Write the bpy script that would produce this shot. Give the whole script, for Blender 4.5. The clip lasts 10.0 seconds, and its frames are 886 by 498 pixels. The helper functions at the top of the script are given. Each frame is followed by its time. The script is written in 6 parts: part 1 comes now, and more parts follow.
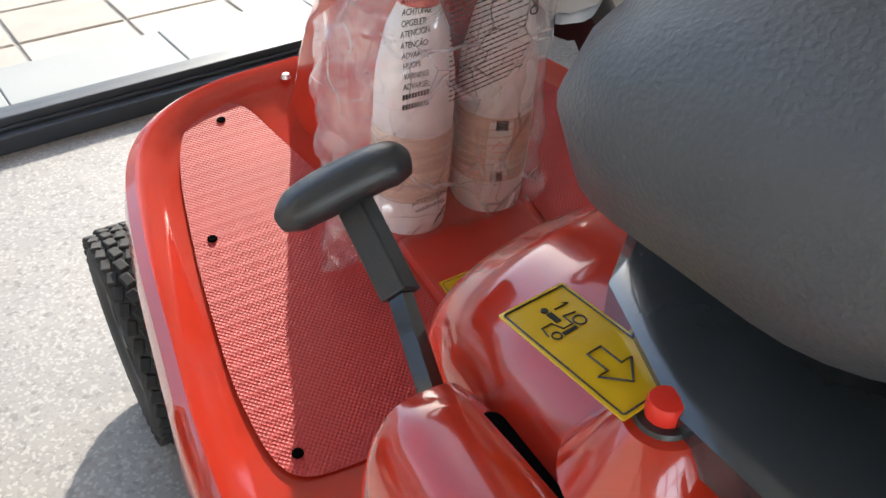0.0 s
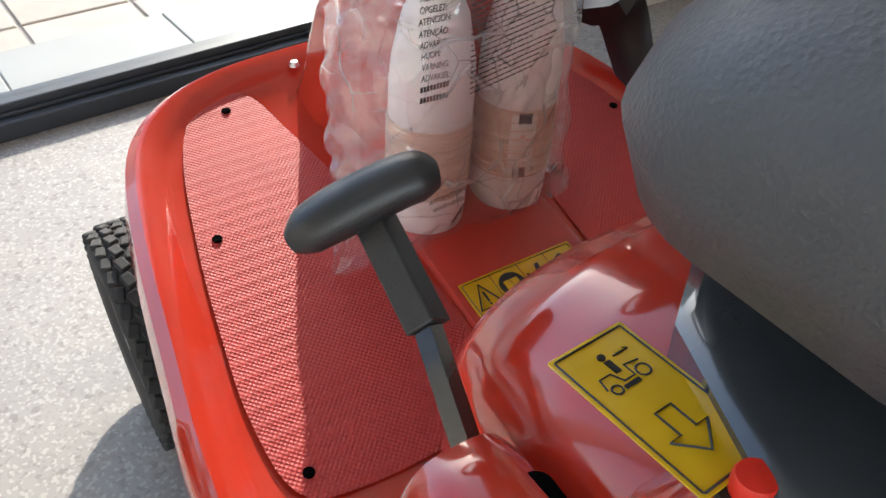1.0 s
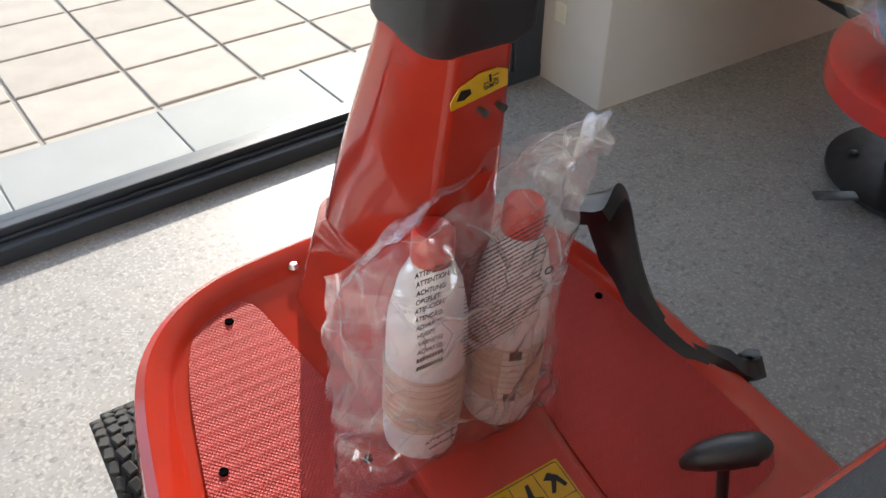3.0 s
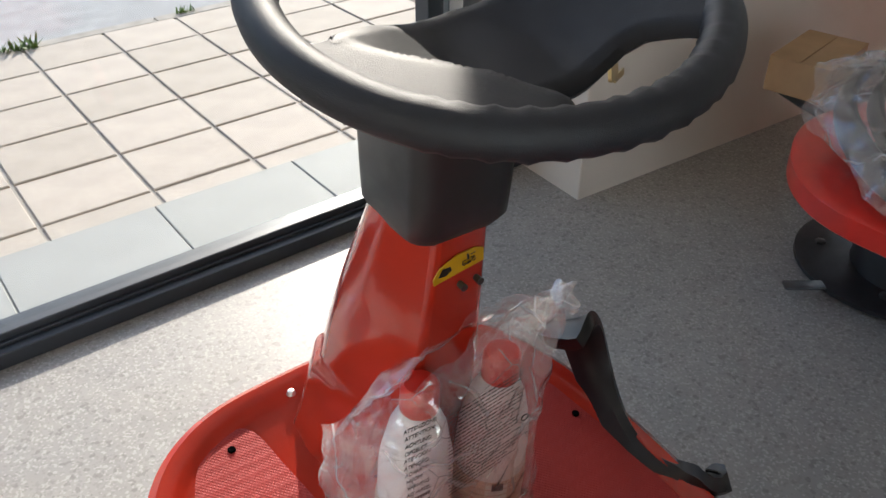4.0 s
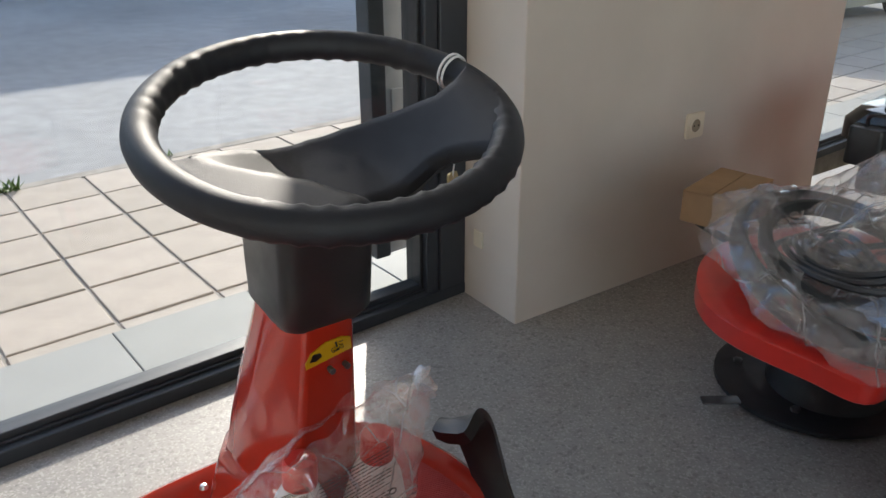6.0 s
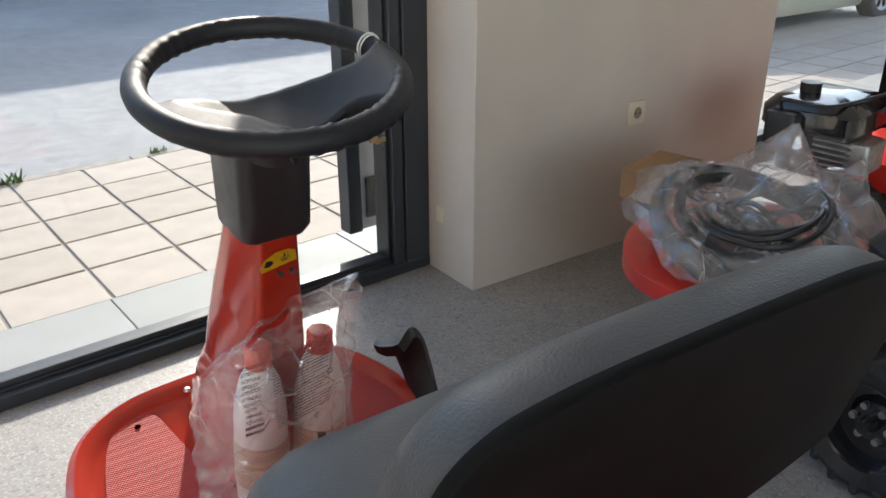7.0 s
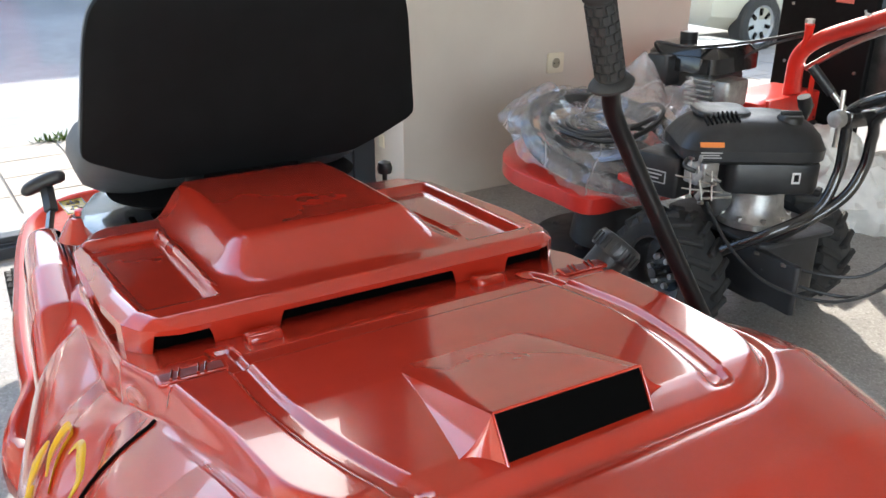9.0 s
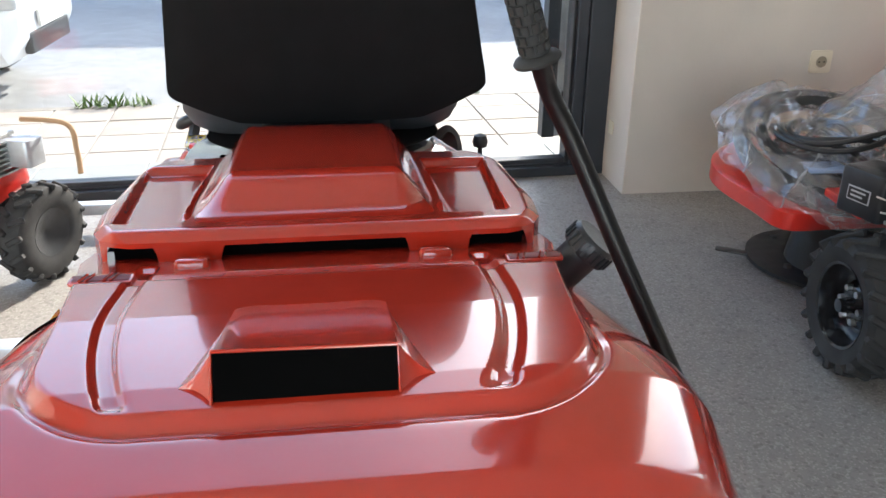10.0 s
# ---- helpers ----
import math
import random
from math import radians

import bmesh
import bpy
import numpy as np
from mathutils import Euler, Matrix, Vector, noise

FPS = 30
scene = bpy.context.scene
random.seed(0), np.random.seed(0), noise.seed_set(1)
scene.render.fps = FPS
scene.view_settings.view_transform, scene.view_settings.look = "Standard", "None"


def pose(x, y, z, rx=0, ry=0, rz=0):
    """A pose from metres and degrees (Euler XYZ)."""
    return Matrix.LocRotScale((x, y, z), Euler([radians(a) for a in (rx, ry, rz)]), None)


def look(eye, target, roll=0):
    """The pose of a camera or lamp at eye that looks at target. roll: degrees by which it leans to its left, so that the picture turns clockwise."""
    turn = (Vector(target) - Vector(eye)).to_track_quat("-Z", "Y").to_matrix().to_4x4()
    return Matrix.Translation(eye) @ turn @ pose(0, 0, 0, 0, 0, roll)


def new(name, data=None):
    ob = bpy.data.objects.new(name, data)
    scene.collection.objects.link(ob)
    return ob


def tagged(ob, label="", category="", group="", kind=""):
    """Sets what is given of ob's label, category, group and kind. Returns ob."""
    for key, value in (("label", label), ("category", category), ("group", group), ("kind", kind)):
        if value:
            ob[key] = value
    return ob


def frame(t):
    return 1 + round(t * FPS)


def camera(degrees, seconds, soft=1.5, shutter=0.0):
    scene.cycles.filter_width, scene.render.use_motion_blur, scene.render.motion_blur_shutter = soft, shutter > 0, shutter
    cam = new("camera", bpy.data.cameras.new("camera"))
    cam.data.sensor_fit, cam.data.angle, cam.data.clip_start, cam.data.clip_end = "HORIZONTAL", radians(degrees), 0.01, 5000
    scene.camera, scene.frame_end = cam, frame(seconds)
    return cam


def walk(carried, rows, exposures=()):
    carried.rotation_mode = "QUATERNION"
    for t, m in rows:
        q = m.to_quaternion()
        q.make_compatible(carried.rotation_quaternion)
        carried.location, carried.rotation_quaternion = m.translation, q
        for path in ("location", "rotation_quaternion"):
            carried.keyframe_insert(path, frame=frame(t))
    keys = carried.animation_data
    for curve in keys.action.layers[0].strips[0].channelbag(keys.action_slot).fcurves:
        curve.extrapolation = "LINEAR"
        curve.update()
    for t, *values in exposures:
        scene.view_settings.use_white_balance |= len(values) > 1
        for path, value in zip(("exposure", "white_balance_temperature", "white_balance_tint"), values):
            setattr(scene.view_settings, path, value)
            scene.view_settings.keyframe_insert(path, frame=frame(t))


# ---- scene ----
cam = camera(56.1, 10.0)
PATH = [
    (0, (-0.378, 0.495, 0.839), (0.478, 1.838, -0.371), 0.3),
    (0.5, (-0.361, 0.534, 0.822), (0.479, 1.87, -0.406), 0.1),
    (1, (-0.361, 0.542, 0.825), (0.466, 1.87, -0.422), 0.0),
    (1.5, (-0.36, 0.562, 0.857), (0.453, 1.894, -0.395), -0.4),
    (2, (-0.341, 0.584, 0.932), (0.487, 1.912, -0.312), -0.2),
    (3.3, (-0.307, 0.631, 1.039), (0.556, 1.958, -0.184), 0.0),
    (3.5, (-0.305, 0.631, 1.059), (0.569, 1.968, -0.144), -0.1),
    (4, (-0.311, 0.618, 1.141), (0.601, 1.988, 0.004), -0.3),
    (4.5, (-0.301, 0.615, 1.206), (0.656, 2.033, 0.171), -0.2),
    (5, (-0.311, 0.593, 1.246), (0.687, 2.054, 0.314), -0.2),
    (5.5, (-0.305, 0.532, 1.208), (0.718, 2.015, 0.338), -0.2),
    (6, (-0.293, 0.441, 1.17), (0.744, 1.929, 0.327), -0.1),
    (6.2, (-0.298, 0.4, 1.162), (0.746, 1.885, 0.324), -0.1),
    (7.3, (-0.392, 0.061, 1.202), (0.656, 1.551, 0.376), -0.3),
    (7.5, (-0.395, 0.0, 1.194), (0.66, 1.491, 0.38), -0.4),
    (8, (-0.363, -0.202, 1.125), (0.692, 1.306, 0.343), -0.5),
    (8.5, (-0.355, -0.395, 1.049), (0.695, 1.12, 0.274), 0.2),
    (9, (-0.329, -0.595, 1.034), (0.609, 0.994, 0.263), 0.3),
    (9.5, (-0.185, -0.71, 1.019), (0.455, 1.019, 0.246), 0.3),
    (10, (0.018, -0.717, 1.019), (0.261, 1.097, 0.211), 0.5),
]
walk(cam, [(t, look(eye, target, roll)) for t, eye, target, roll in PATH], [(0.0, 2.06, 6750, 10), (2.0, 2.02, 6750, 10), (3.5, 1.82, 6750, 10), (5.5, 1.45, 6750, 10), (6.2, 1.5, 6750, 10), (7.5, 1.82, 6750, 10), (8.0, 1.9, 6750, 10), (8.5, 2.47, 6750, 10), (9.0, 2.42, 6700, 10), (10.0, 2.36, 6650, 10)])

# ---------- world, sun, exposure ----------
SUN_AZ, SUN_EL = radians(31), radians(28)
world = bpy.data.worlds.new("sky_world")
scene.world = world
world.use_nodes = True
wn = world.node_tree
sky = wn.nodes.new("ShaderNodeTexSky")
sky.sky_type, sky.sun_disc = "NISHITA", False
sky.sun_elevation, sky.sun_rotation = SUN_EL, SUN_AZ
wn.links.new(sky.outputs[0], wn.nodes["Background"].inputs[0])
wn.nodes["Background"].inputs[1].default_value = 0.15
sun_data = bpy.data.lights.new("sun", "SUN")
sun_data.energy, sun_data.angle, sun_data.color = 2.15, radians(0.6), (1.0, 0.95, 0.87)
sun = new("sun", sun_data)
sun.matrix_world = look((math.sin(SUN_AZ) * 20, math.cos(SUN_AZ) * 20, math.tan(SUN_EL) * 20), (0, 0, 0))


def area(name, w, h, power, m, colour=(1, 1, 1)):
    d = bpy.data.lights.new(name, "AREA")
    d.shape, d.size, d.size_y, d.energy, d.color = "RECTANGLE", w, h, power, colour
    ob = new(name, d)
    ob.matrix_world = m
    ob.visible_glossy = ob.visible_camera = True
    return ob


# ---------- materials ----------
class Mat:
    """A node material under construction."""

    def __init__(self, name, colour, rough=0.5, metal=0.0, **more):
        self.m = bpy.data.materials.new(name)
        self.m.use_nodes = True
        self.t = self.m.node_tree
        self.b = self.t.nodes["Principled BSDF"]
        self.b.inputs["Base Color"].default_value = (*colour, 1)
        self.b.inputs["Roughness"].default_value = rough
        self.b.inputs["Metallic"].default_value = metal
        self.colour = colour
        for key, value in more.items():
            self.b.inputs[key.replace("_", " ")].default_value = value
        self.height = None

    def node(self, kind, **values):
        n = self.t.nodes.new(kind)
        for key, value in values.items():
            n.inputs[key.replace("_", " ")].default_value = value
        return n

    def link(self, a, b):
        self.t.links.new(a, b)

    def coords(self, scale=(1, 1, 1), turn=(0, 0, 0)):
        c = self.node("ShaderNodeTexCoord")
        mp = self.node("ShaderNodeMapping")
        mp.inputs["Scale"].default_value = scale
        mp.inputs["Rotation"].default_value = turn
        self.link(c.outputs["Object"], mp.inputs[0])
        return mp.outputs[0]

    def noise(self, scale, detail=4, rough=0.55, stretch=(1, 1, 1)):
        n = self.node("ShaderNodeTexNoise", Scale=scale, Detail=detail, Roughness=rough)
        self.link(self.coords(stretch), n.inputs["Vector"])
        return n.outputs["Fac"]

    def ramp(self, fac, stops):
        r = self.node("ShaderNodeValToRGB")
        while len(r.color_ramp.elements) < len(stops):
            r.color_ramp.elements.new(0.5)
        for e, (p, c) in zip(r.color_ramp.elements, stops):
            e.position, e.color = p, (*c, 1) if len(c) == 3 else c
        self.link(fac, r.inputs[0])
        return r.outputs[0]

    def mottle(self, scale, amount=0.15, detail=5, stretch=(1, 1, 1)):
        """Multiply the colour by soft noise."""
        lo, hi = 1 - amount, 1 + amount
        c = self.ramp(self.noise(scale, detail, stretch=stretch), [(0.3, (lo,) * 3), (0.7, (hi,) * 3)])
        return self.times(c)

    def times(self, c):
        mx = self.node("ShaderNodeMix")
        mx.data_type, mx.blend_type = "RGBA", "MULTIPLY"
        mx.inputs[0].default_value = 1
        src = self.b.inputs["Base Color"]
        if src.is_linked:
            self.link(src.links[0].from_socket, mx.inputs[6])
        else:
            mx.inputs[6].default_value = src.default_value
        self.link(c, mx.inputs[7])
        self.link(mx.outputs[2], src)
        return self

    def blend(self, fac, colour):
        """Lay a second colour over the first where fac is high."""
        mx = self.node("ShaderNodeMix")
        mx.data_type = "RGBA"
        src = self.b.inputs["Base Color"]
        if src.is_linked:
            self.link(src.links[0].from_socket, mx.inputs[6])
        else:
            mx.inputs[6].default_value = src.default_value
        mx.inputs[7].default_value = (*colour, 1)
        self.link(fac, mx.inputs[0])
        self.link(mx.outputs[2], src)
        return self

    def rough(self, scale, lo, hi):
        mr = self.node("ShaderNodeMapRange")
        mr.inputs["From Min"].default_value, mr.inputs["From Max"].default_value = 0.3, 0.7
        mr.inputs["To Min"].default_value, mr.inputs["To Max"].default_value = lo, hi
        self.link(self.noise(scale, 5), mr.inputs[0])
        self.link(mr.outputs[0], self.b.inputs["Roughness"])
        return self

    def bump(self, height, distance, strength=1.0):
        n = self.node("ShaderNodeBump", Strength=strength, Distance=distance)
        self.link(height, n.inputs["Height"])
        src = self.b.inputs["Normal"]
        if src.is_linked:
            self.link(src.links[0].from_socket, n.inputs["Normal"])
        self.link(n.outputs[0], src)
        return self

    def random_tint(self, amount):
        info = self.node("ShaderNodeObjectInfo")
        lo, hi = 1 - amount, 1 + amount
        return self.times(self.ramp(info.outputs["Random"], [(0, (lo, lo, lo * 0.98)), (1, (hi, hi, hi))]))


def plain(name, colour, rough=0.5, metal=0.0, **more):
    return Mat(name, colour, rough, metal, **more).m


mt = Mat("red_gloss_plastic", (0.45, 0.030, 0.014), 0.18, Coat_Weight=0.7, Coat_Roughness=0.02, Coat_IOR=1.5)
mt.mottle(9, 0.10).rough(6, 0.10, 0.22)
mt.bump(mt.noise(17, 2), 0.0007, 0.5)
mr = mt.node("ShaderNodeMapRange")
mr.inputs["From Min"].default_value, mr.inputs["From Max"].default_value = 0.35, 0.75
mr.inputs["To Min"].default_value, mr.inputs["To Max"].default_value = 0.012, 0.06
mt.link(mt.noise(7, 6), mr.inputs[0])
mt.link(mr.outputs[0], mt.b.inputs["Coat Roughness"])
RED = mt.m
mt = Mat("red_footplate", (0.46, 0.038, 0.025), 0.36)
mt.mottle(12, 0.12).rough(14, 0.26, 0.42)
RED_SATIN = mt.m
mt = Mat("red_tread", (0.40, 0.034, 0.028), 0.58, Specular_IOR_Level=0.35)
mt.mottle(10, 0.10)
va = mt.node("ShaderNodeTexVoronoi", Scale=300.0)
va.inputs["Randomness"].default_value = 0.0
mt.link(mt.coords((1, 1, 1), (0, 0, 0.78)), va.inputs["Vector"])
mt.bump(va.outputs["Distance"], 0.0015, 0.9)
TREAD = mt.m
mt = Mat("red_paint_machine", (0.60, 0.030, 0.020), 0.28, Coat_Weight=0.4)
mt.mottle(15, 0.1)
RED_PAINT = mt.m
mt = Mat("black_soft_plastic", (0.020, 0.021, 0.023), 0.38)
mt.mottle(30, 0.2).rough(20, 0.30, 0.48)
mt.bump(mt.noise(900, 2), 0.0003, 0.5)
BLACK = mt.m
mt = Mat("black_wheel_grain", (0.014, 0.015, 0.019), 0.50, Specular_IOR_Level=0.38)
mt.mottle(40, 0.2)
mt.bump(mt.noise(1300, 2), 0.0005, 0.7)
GRAIN = mt.m
mt = Mat("black_gloss_steel", (0.012, 0.012, 0.013), 0.16, Coat_Weight=0.7)
mt.rough(40, 0.12, 0.25)
GLOSS = mt.m
mt = Mat("seat_vinyl", (0.060, 0.065, 0.072), 0.46)
mt.mottle(14, 0.12)
vo = mt.node("ShaderNodeTexVoronoi", Scale=430.0)
mt.link(mt.coords(), vo.inputs["Vector"])
mt.bump(vo.outputs["Distance"], 0.0007, 0.4)
mt.bump(mt.noise(420, 3), 0.0008, 0.5)
VINYL = mt.m
mt = Mat("seat_shell", (0.0045, 0.0047, 0.0053), 0.66, Specular_IOR_Level=0.16)
mt.mottle(20, 0.25)
mt.bump(mt.noise(700, 3), 0.0003, 0.5)
SHELL = mt.m
mt = Mat("rubber", (0.022, 0.022, 0.022), 0.78)
mt.mottle(25, 0.3)
mt.blend(mt.ramp(mt.noise(9, 6), [(0.5, (0,) * 3), (0.8, (0.35,) * 3)]), (0.10, 0.095, 0.085))
mt.bump(mt.noise(300, 3), 0.0006, 0.5)
RUBBER = mt.m
SEATPLATE = Mat("seat_plate", (0.028, 0.032, 0.035), 0.2, Coat_Weight=0.8, Coat_Roughness=0.06).mottle(18, 0.15).rough(12, 0.14, 0.26).m
YELLOW = Mat("decal_yellow", (0.62, 0.37, 0.012), 0.25, Coat_Weight=0.5, Coat_Roughness=0.05).mottle(30, 0.06).m
INK = plain("decal_ink", (0.012, 0.011, 0.010), 0.4)
STEEL = Mat("bare_steel", (0.55, 0.54, 0.52), 0.33, 1.0).mottle(30, 0.2).m
DARKSTEEL = Mat("dark_steel", (0.10, 0.10, 0.10), 0.42, 0.7).mottle(30, 0.25).m
ALLOY = Mat("cast_alloy", (0.42, 0.42, 0.41), 0.45, 0.9).mottle(40, 0.25).m
# Flat near-black: shade inside holes, slots and hollows, put in as colour.
SHADE_BLACK = plain("shade_black", (0.003, 0.003, 0.003), 1.0, Specular_IOR_Level=0.0)
REDBTN = plain("red_cap", (0.68, 0.030, 0.016), 0.36)
ORANGE = plain("orange_label", (0.75, 0.20, 0.02), 0.5)
LABEL_GREY = plain("label_grey", (0.42, 0.42, 0.42), 0.5)
WHITE_LABEL = plain("label_white", (0.72, 0.71, 0.69), 0.5)
mt = Mat("anthracite_aluminium", (0.040, 0.046, 0.055), 0.42, 0.2)
mt.mottle(6, 0.12)
FRAME = mt.m
GREY_ALU = Mat("pale_aluminium", (0.50, 0.52, 0.54), 0.38, 0.5).mottle(20, 0.12).m

mt = Mat("terrazzo", (0.285, 0.270, 0.250), 0.42)
mt.mottle(1.6, 0.10)
mt.mottle(14, 0.07)
vo = mt.node("ShaderNodeTexVoronoi", Scale=230.0)
mt.link(mt.coords(), vo.inputs["Vector"])
sp = mt.node("ShaderNodeSeparateColor")
mt.link(vo.outputs["Color"], sp.inputs[0])
mt.blend(mt.ramp(sp.outputs[0], [(0.78, (0,) * 3), (0.80, (0.4,) * 3)]), (0.20, 0.185, 0.17))
mt.blend(mt.ramp(sp.outputs[1], [(0.80, (0,) * 3), (0.82, (0.5,) * 3)]), (0.45, 0.43, 0.40))
vo2 = mt.node("ShaderNodeTexVoronoi", Scale=125.0)
mt.link(mt.coords(), vo2.inputs["Vector"])
sp2 = mt.node("ShaderNodeSeparateColor")
mt.link(vo2.outputs["Color"], sp2.inputs[0])
mt.blend(mt.ramp(sp2.outputs[0], [(0.90, (0,) * 3), (0.93, (0.5,) * 3)]), (0.15, 0.14, 0.13))
mt.rough(5, 0.34, 0.55)
TERRAZZO = mt.m
mt = Mat("plaster_wall", (0.60, 0.55, 0.49), 0.85)
mt.mottle(3, 0.05)
mt.bump(mt.noise(90, 4), 0.0012, 0.35)
PLASTER = mt.m
CEILING = Mat("ceiling_paint", (0.82, 0.81, 0.80), 0.9).mottle(2, 0.04).m
mt = Mat("paving_slab", (0.41, 0.35, 0.30), 0.8)
mt.random_tint(0.07)
mt.mottle(7, 0.10)
mt.mottle(60, 0.10)
mt.bump(mt.noise(160, 4), 0.002, 0.4)
SLAB = mt.m
mt = Mat("paving_joint", (0.33, 0.295, 0.26), 0.9)
mt.mottle(12, 0.25)
JOINT = mt.m
mt = Mat("threshold_tile", (0.29, 0.29, 0.28), 0.68)
mt.random_tint(0.04)
mt.mottle(8, 0.06)
STRIP = mt.m
mt = Mat("asphalt", (0.31, 0.31, 0.315), 0.85)
mt.mottle(0.6, 0.16)
mt.mottle(9, 0.14)
mt.mottle(120, 0.25)
mt.bump(mt.noise(200, 4), 0.004, 0.5)
ASPHALT = mt.m
mt = Mat("facade_plaster", (0.55, 0.50, 0.44), 0.9)
mt.mottle(0.8, 0.08)
FACADE = mt.m
GRASS = Mat("weed_leaf", (0.10, 0.17, 0.03), 0.6).random_tint(0.2).m
CARD = Mat("cardboard", (0.42, 0.27, 0.15), 0.8).mottle(9, 0.10).m
SOCKET = plain("socket_plastic", (0.72, 0.66, 0.52), 0.4)
BOTTLE = Mat("bottle_plastic", (0.84, 0.83, 0.84), 0.3, Subsurface_Weight=0.7, Subsurface_Radius=(1.0, 0.9, 0.85), Subsurface_Scale=0.05).mottle(18, 0.06).m
PINK = Mat("wrinkled_label", (0.60, 0.45, 0.36), 0.3).mottle(60, 0.2, stretch=(0.2, 0.2, 3)).m
TIE = plain("white_cord", (0.74, 0.73, 0.71), 0.6)
KEYMETAL = plain("brass_key", (0.52, 0.42, 0.22), 0.35, 0.9)


def sheen(t, base, normal=None):
    """Reflectance of a thin clear sheet, the same from either side."""
    lw = t.nodes.new("ShaderNodeLayerWeight")
    lw.inputs["Blend"].default_value = 0.5
    if normal:
        t.links.new(normal, lw.inputs["Normal"])
    pw = t.nodes.new("ShaderNodeMath")
    pw.operation = "POWER"
    pw.inputs[1].default_value = 5.0
    t.links.new(lw.outputs["Facing"], pw.inputs[0])
    ma = t.nodes.new("ShaderNodeMath")
    ma.operation = "MULTIPLY_ADD"
    ma.inputs[1].default_value, ma.inputs[2].default_value = 1 - base, base
    t.links.new(pw.outputs[0], ma.inputs[0])
    return ma.outputs[0]


def film_material(name, tint, clear, rough=0.16, base=0.06, creases=((8, 0.018), (21, 0.022), (47, 0.03)), relief=(24, 0.011)):
    """Thin clear plastic: mostly see-through, with sharp gloss on its folds."""
    m = bpy.data.materials.new(name)
    m.use_nodes = True
    t = m.node_tree
    t.nodes.remove(t.nodes["Principled BSDF"])
    tr = t.nodes.new("ShaderNodeBsdfTransparent")
    tr.inputs[0].default_value = (*tint, 1)
    gl = t.nodes.new("ShaderNodeBsdfGlossy")
    gl.inputs["Roughness"].default_value = rough
    df = t.nodes.new("ShaderNodeBsdfTranslucent")
    df.inputs[0].default_value = (0.95, 0.94, 0.96, 1)
    d2 = t.nodes.new("ShaderNodeBsdfDiffuse")
    d2.inputs[0].default_value = (0.93, 0.92, 0.94, 1)
    mx = t.nodes.new("ShaderNodeMixShader")
    m2 = t.nodes.new("ShaderNodeMixShader")
    m3 = t.nodes.new("ShaderNodeMixShader")
    m3.inputs[0].default_value = 0.35
    t.links.new(df.outputs[0], m3.inputs[1])
    t.links.new(d2.outputs[0], m3.inputs[2])
    # creases scatter whiter than the flat film, partly standing in for missing highlights
    cc = t.nodes.new("ShaderNodeTexCoord")
    wob = t.nodes.new("ShaderNodeTexNoise")
    wob.inputs["Scale"].default_value = 9
    t.links.new(cc.outputs["Object"], wob.inputs["Vector"])
    mv = t.nodes.new("ShaderNodeVectorMath")
    mv.operation = "MULTIPLY_ADD"
    mv.inputs[1].default_value = (0.07, 0.07, 0.07)
    t.links.new(wob.outputs["Color"], mv.inputs[0])
    t.links.new(cc.outputs["Object"], mv.inputs[2])
    bent = mv.outputs[0]
    lo, hi, folds = 1 - clear, min(0.9, (1 - clear) * 5), []
    for size, wide in creases:
        cr = t.nodes.new("ShaderNodeTexVoronoi")
        cr.feature = "DISTANCE_TO_EDGE"
        cr.inputs["Scale"].default_value = size
        t.links.new(bent, cr.inputs["Vector"])
        rp = t.nodes.new("ShaderNodeValToRGB")
        rp.color_ramp.elements[0].position, rp.color_ramp.elements[0].color = 0.0, (1, 1, 1, 1)
        rp.color_ramp.elements[1].position, rp.color_ramp.elements[1].color = wide, (0, 0, 0, 1)
        t.links.new(cr.outputs["Distance"], rp.inputs[0])
        folds.append(rp.outputs[0])
    for other, weight in zip(folds[1:], (0.9, 0.45)):
        ad = t.nodes.new("ShaderNodeMath")
        ad.operation = "MULTIPLY_ADD"
        ad.use_clamp = True
        ad.inputs[1].default_value = weight * 0.7
        t.links.new(other, ad.inputs[0])
        t.links.new(folds[0], ad.inputs[2])
        folds[0] = ad.outputs[0]
    gone = t.nodes.new("ShaderNodeTexNoise")
    gone.inputs["Scale"].default_value = 16
    gone.inputs["Detail"].default_value = 3
    t.links.new(cc.outputs["Object"], gone.inputs["Vector"])
    keep = t.nodes.new("ShaderNodeMapRange")
    keep.inputs["From Min"].default_value, keep.inputs["From Max"].default_value = 0.36, 0.70
    t.links.new(gone.outputs["Fac"], keep.inputs[0])
    faint = t.nodes.new("ShaderNodeMath")
    faint.operation = "MULTIPLY"
    t.links.new(folds[0], faint.inputs[0])
    t.links.new(keep.outputs[0], faint.inputs[1])
    rp = t.nodes.new("ShaderNodeMapRange")
    rp.inputs["To Min"].default_value, rp.inputs["To Max"].default_value = lo, hi
    t.links.new(faint.outputs[0], rp.inputs[0])
    t.links.new(rp.outputs[0], m2.inputs[0])
    t.links.new(tr.outputs[0], m2.inputs[1])
    t.links.new(m3.outputs[0], m2.inputs[2])
    t.links.new(m2.outputs[0], mx.inputs[1])
    t.links.new(gl.outputs[0], mx.inputs[2])
    t.links.new(mx.outputs[0], t.nodes["Material Output"].inputs[0])
    nz = t.nodes.new("ShaderNodeTexVoronoi")
    nz.inputs["Scale"].default_value = relief[0]
    t.links.new(bent, nz.inputs["Vector"])
    bp = t.nodes.new("ShaderNodeBump")
    bp.inputs["Distance"].default_value = relief[1]
    bp.inputs["Strength"].default_value = 0.8
    t.links.new(nz.outputs["Distance"], bp.inputs["Height"])
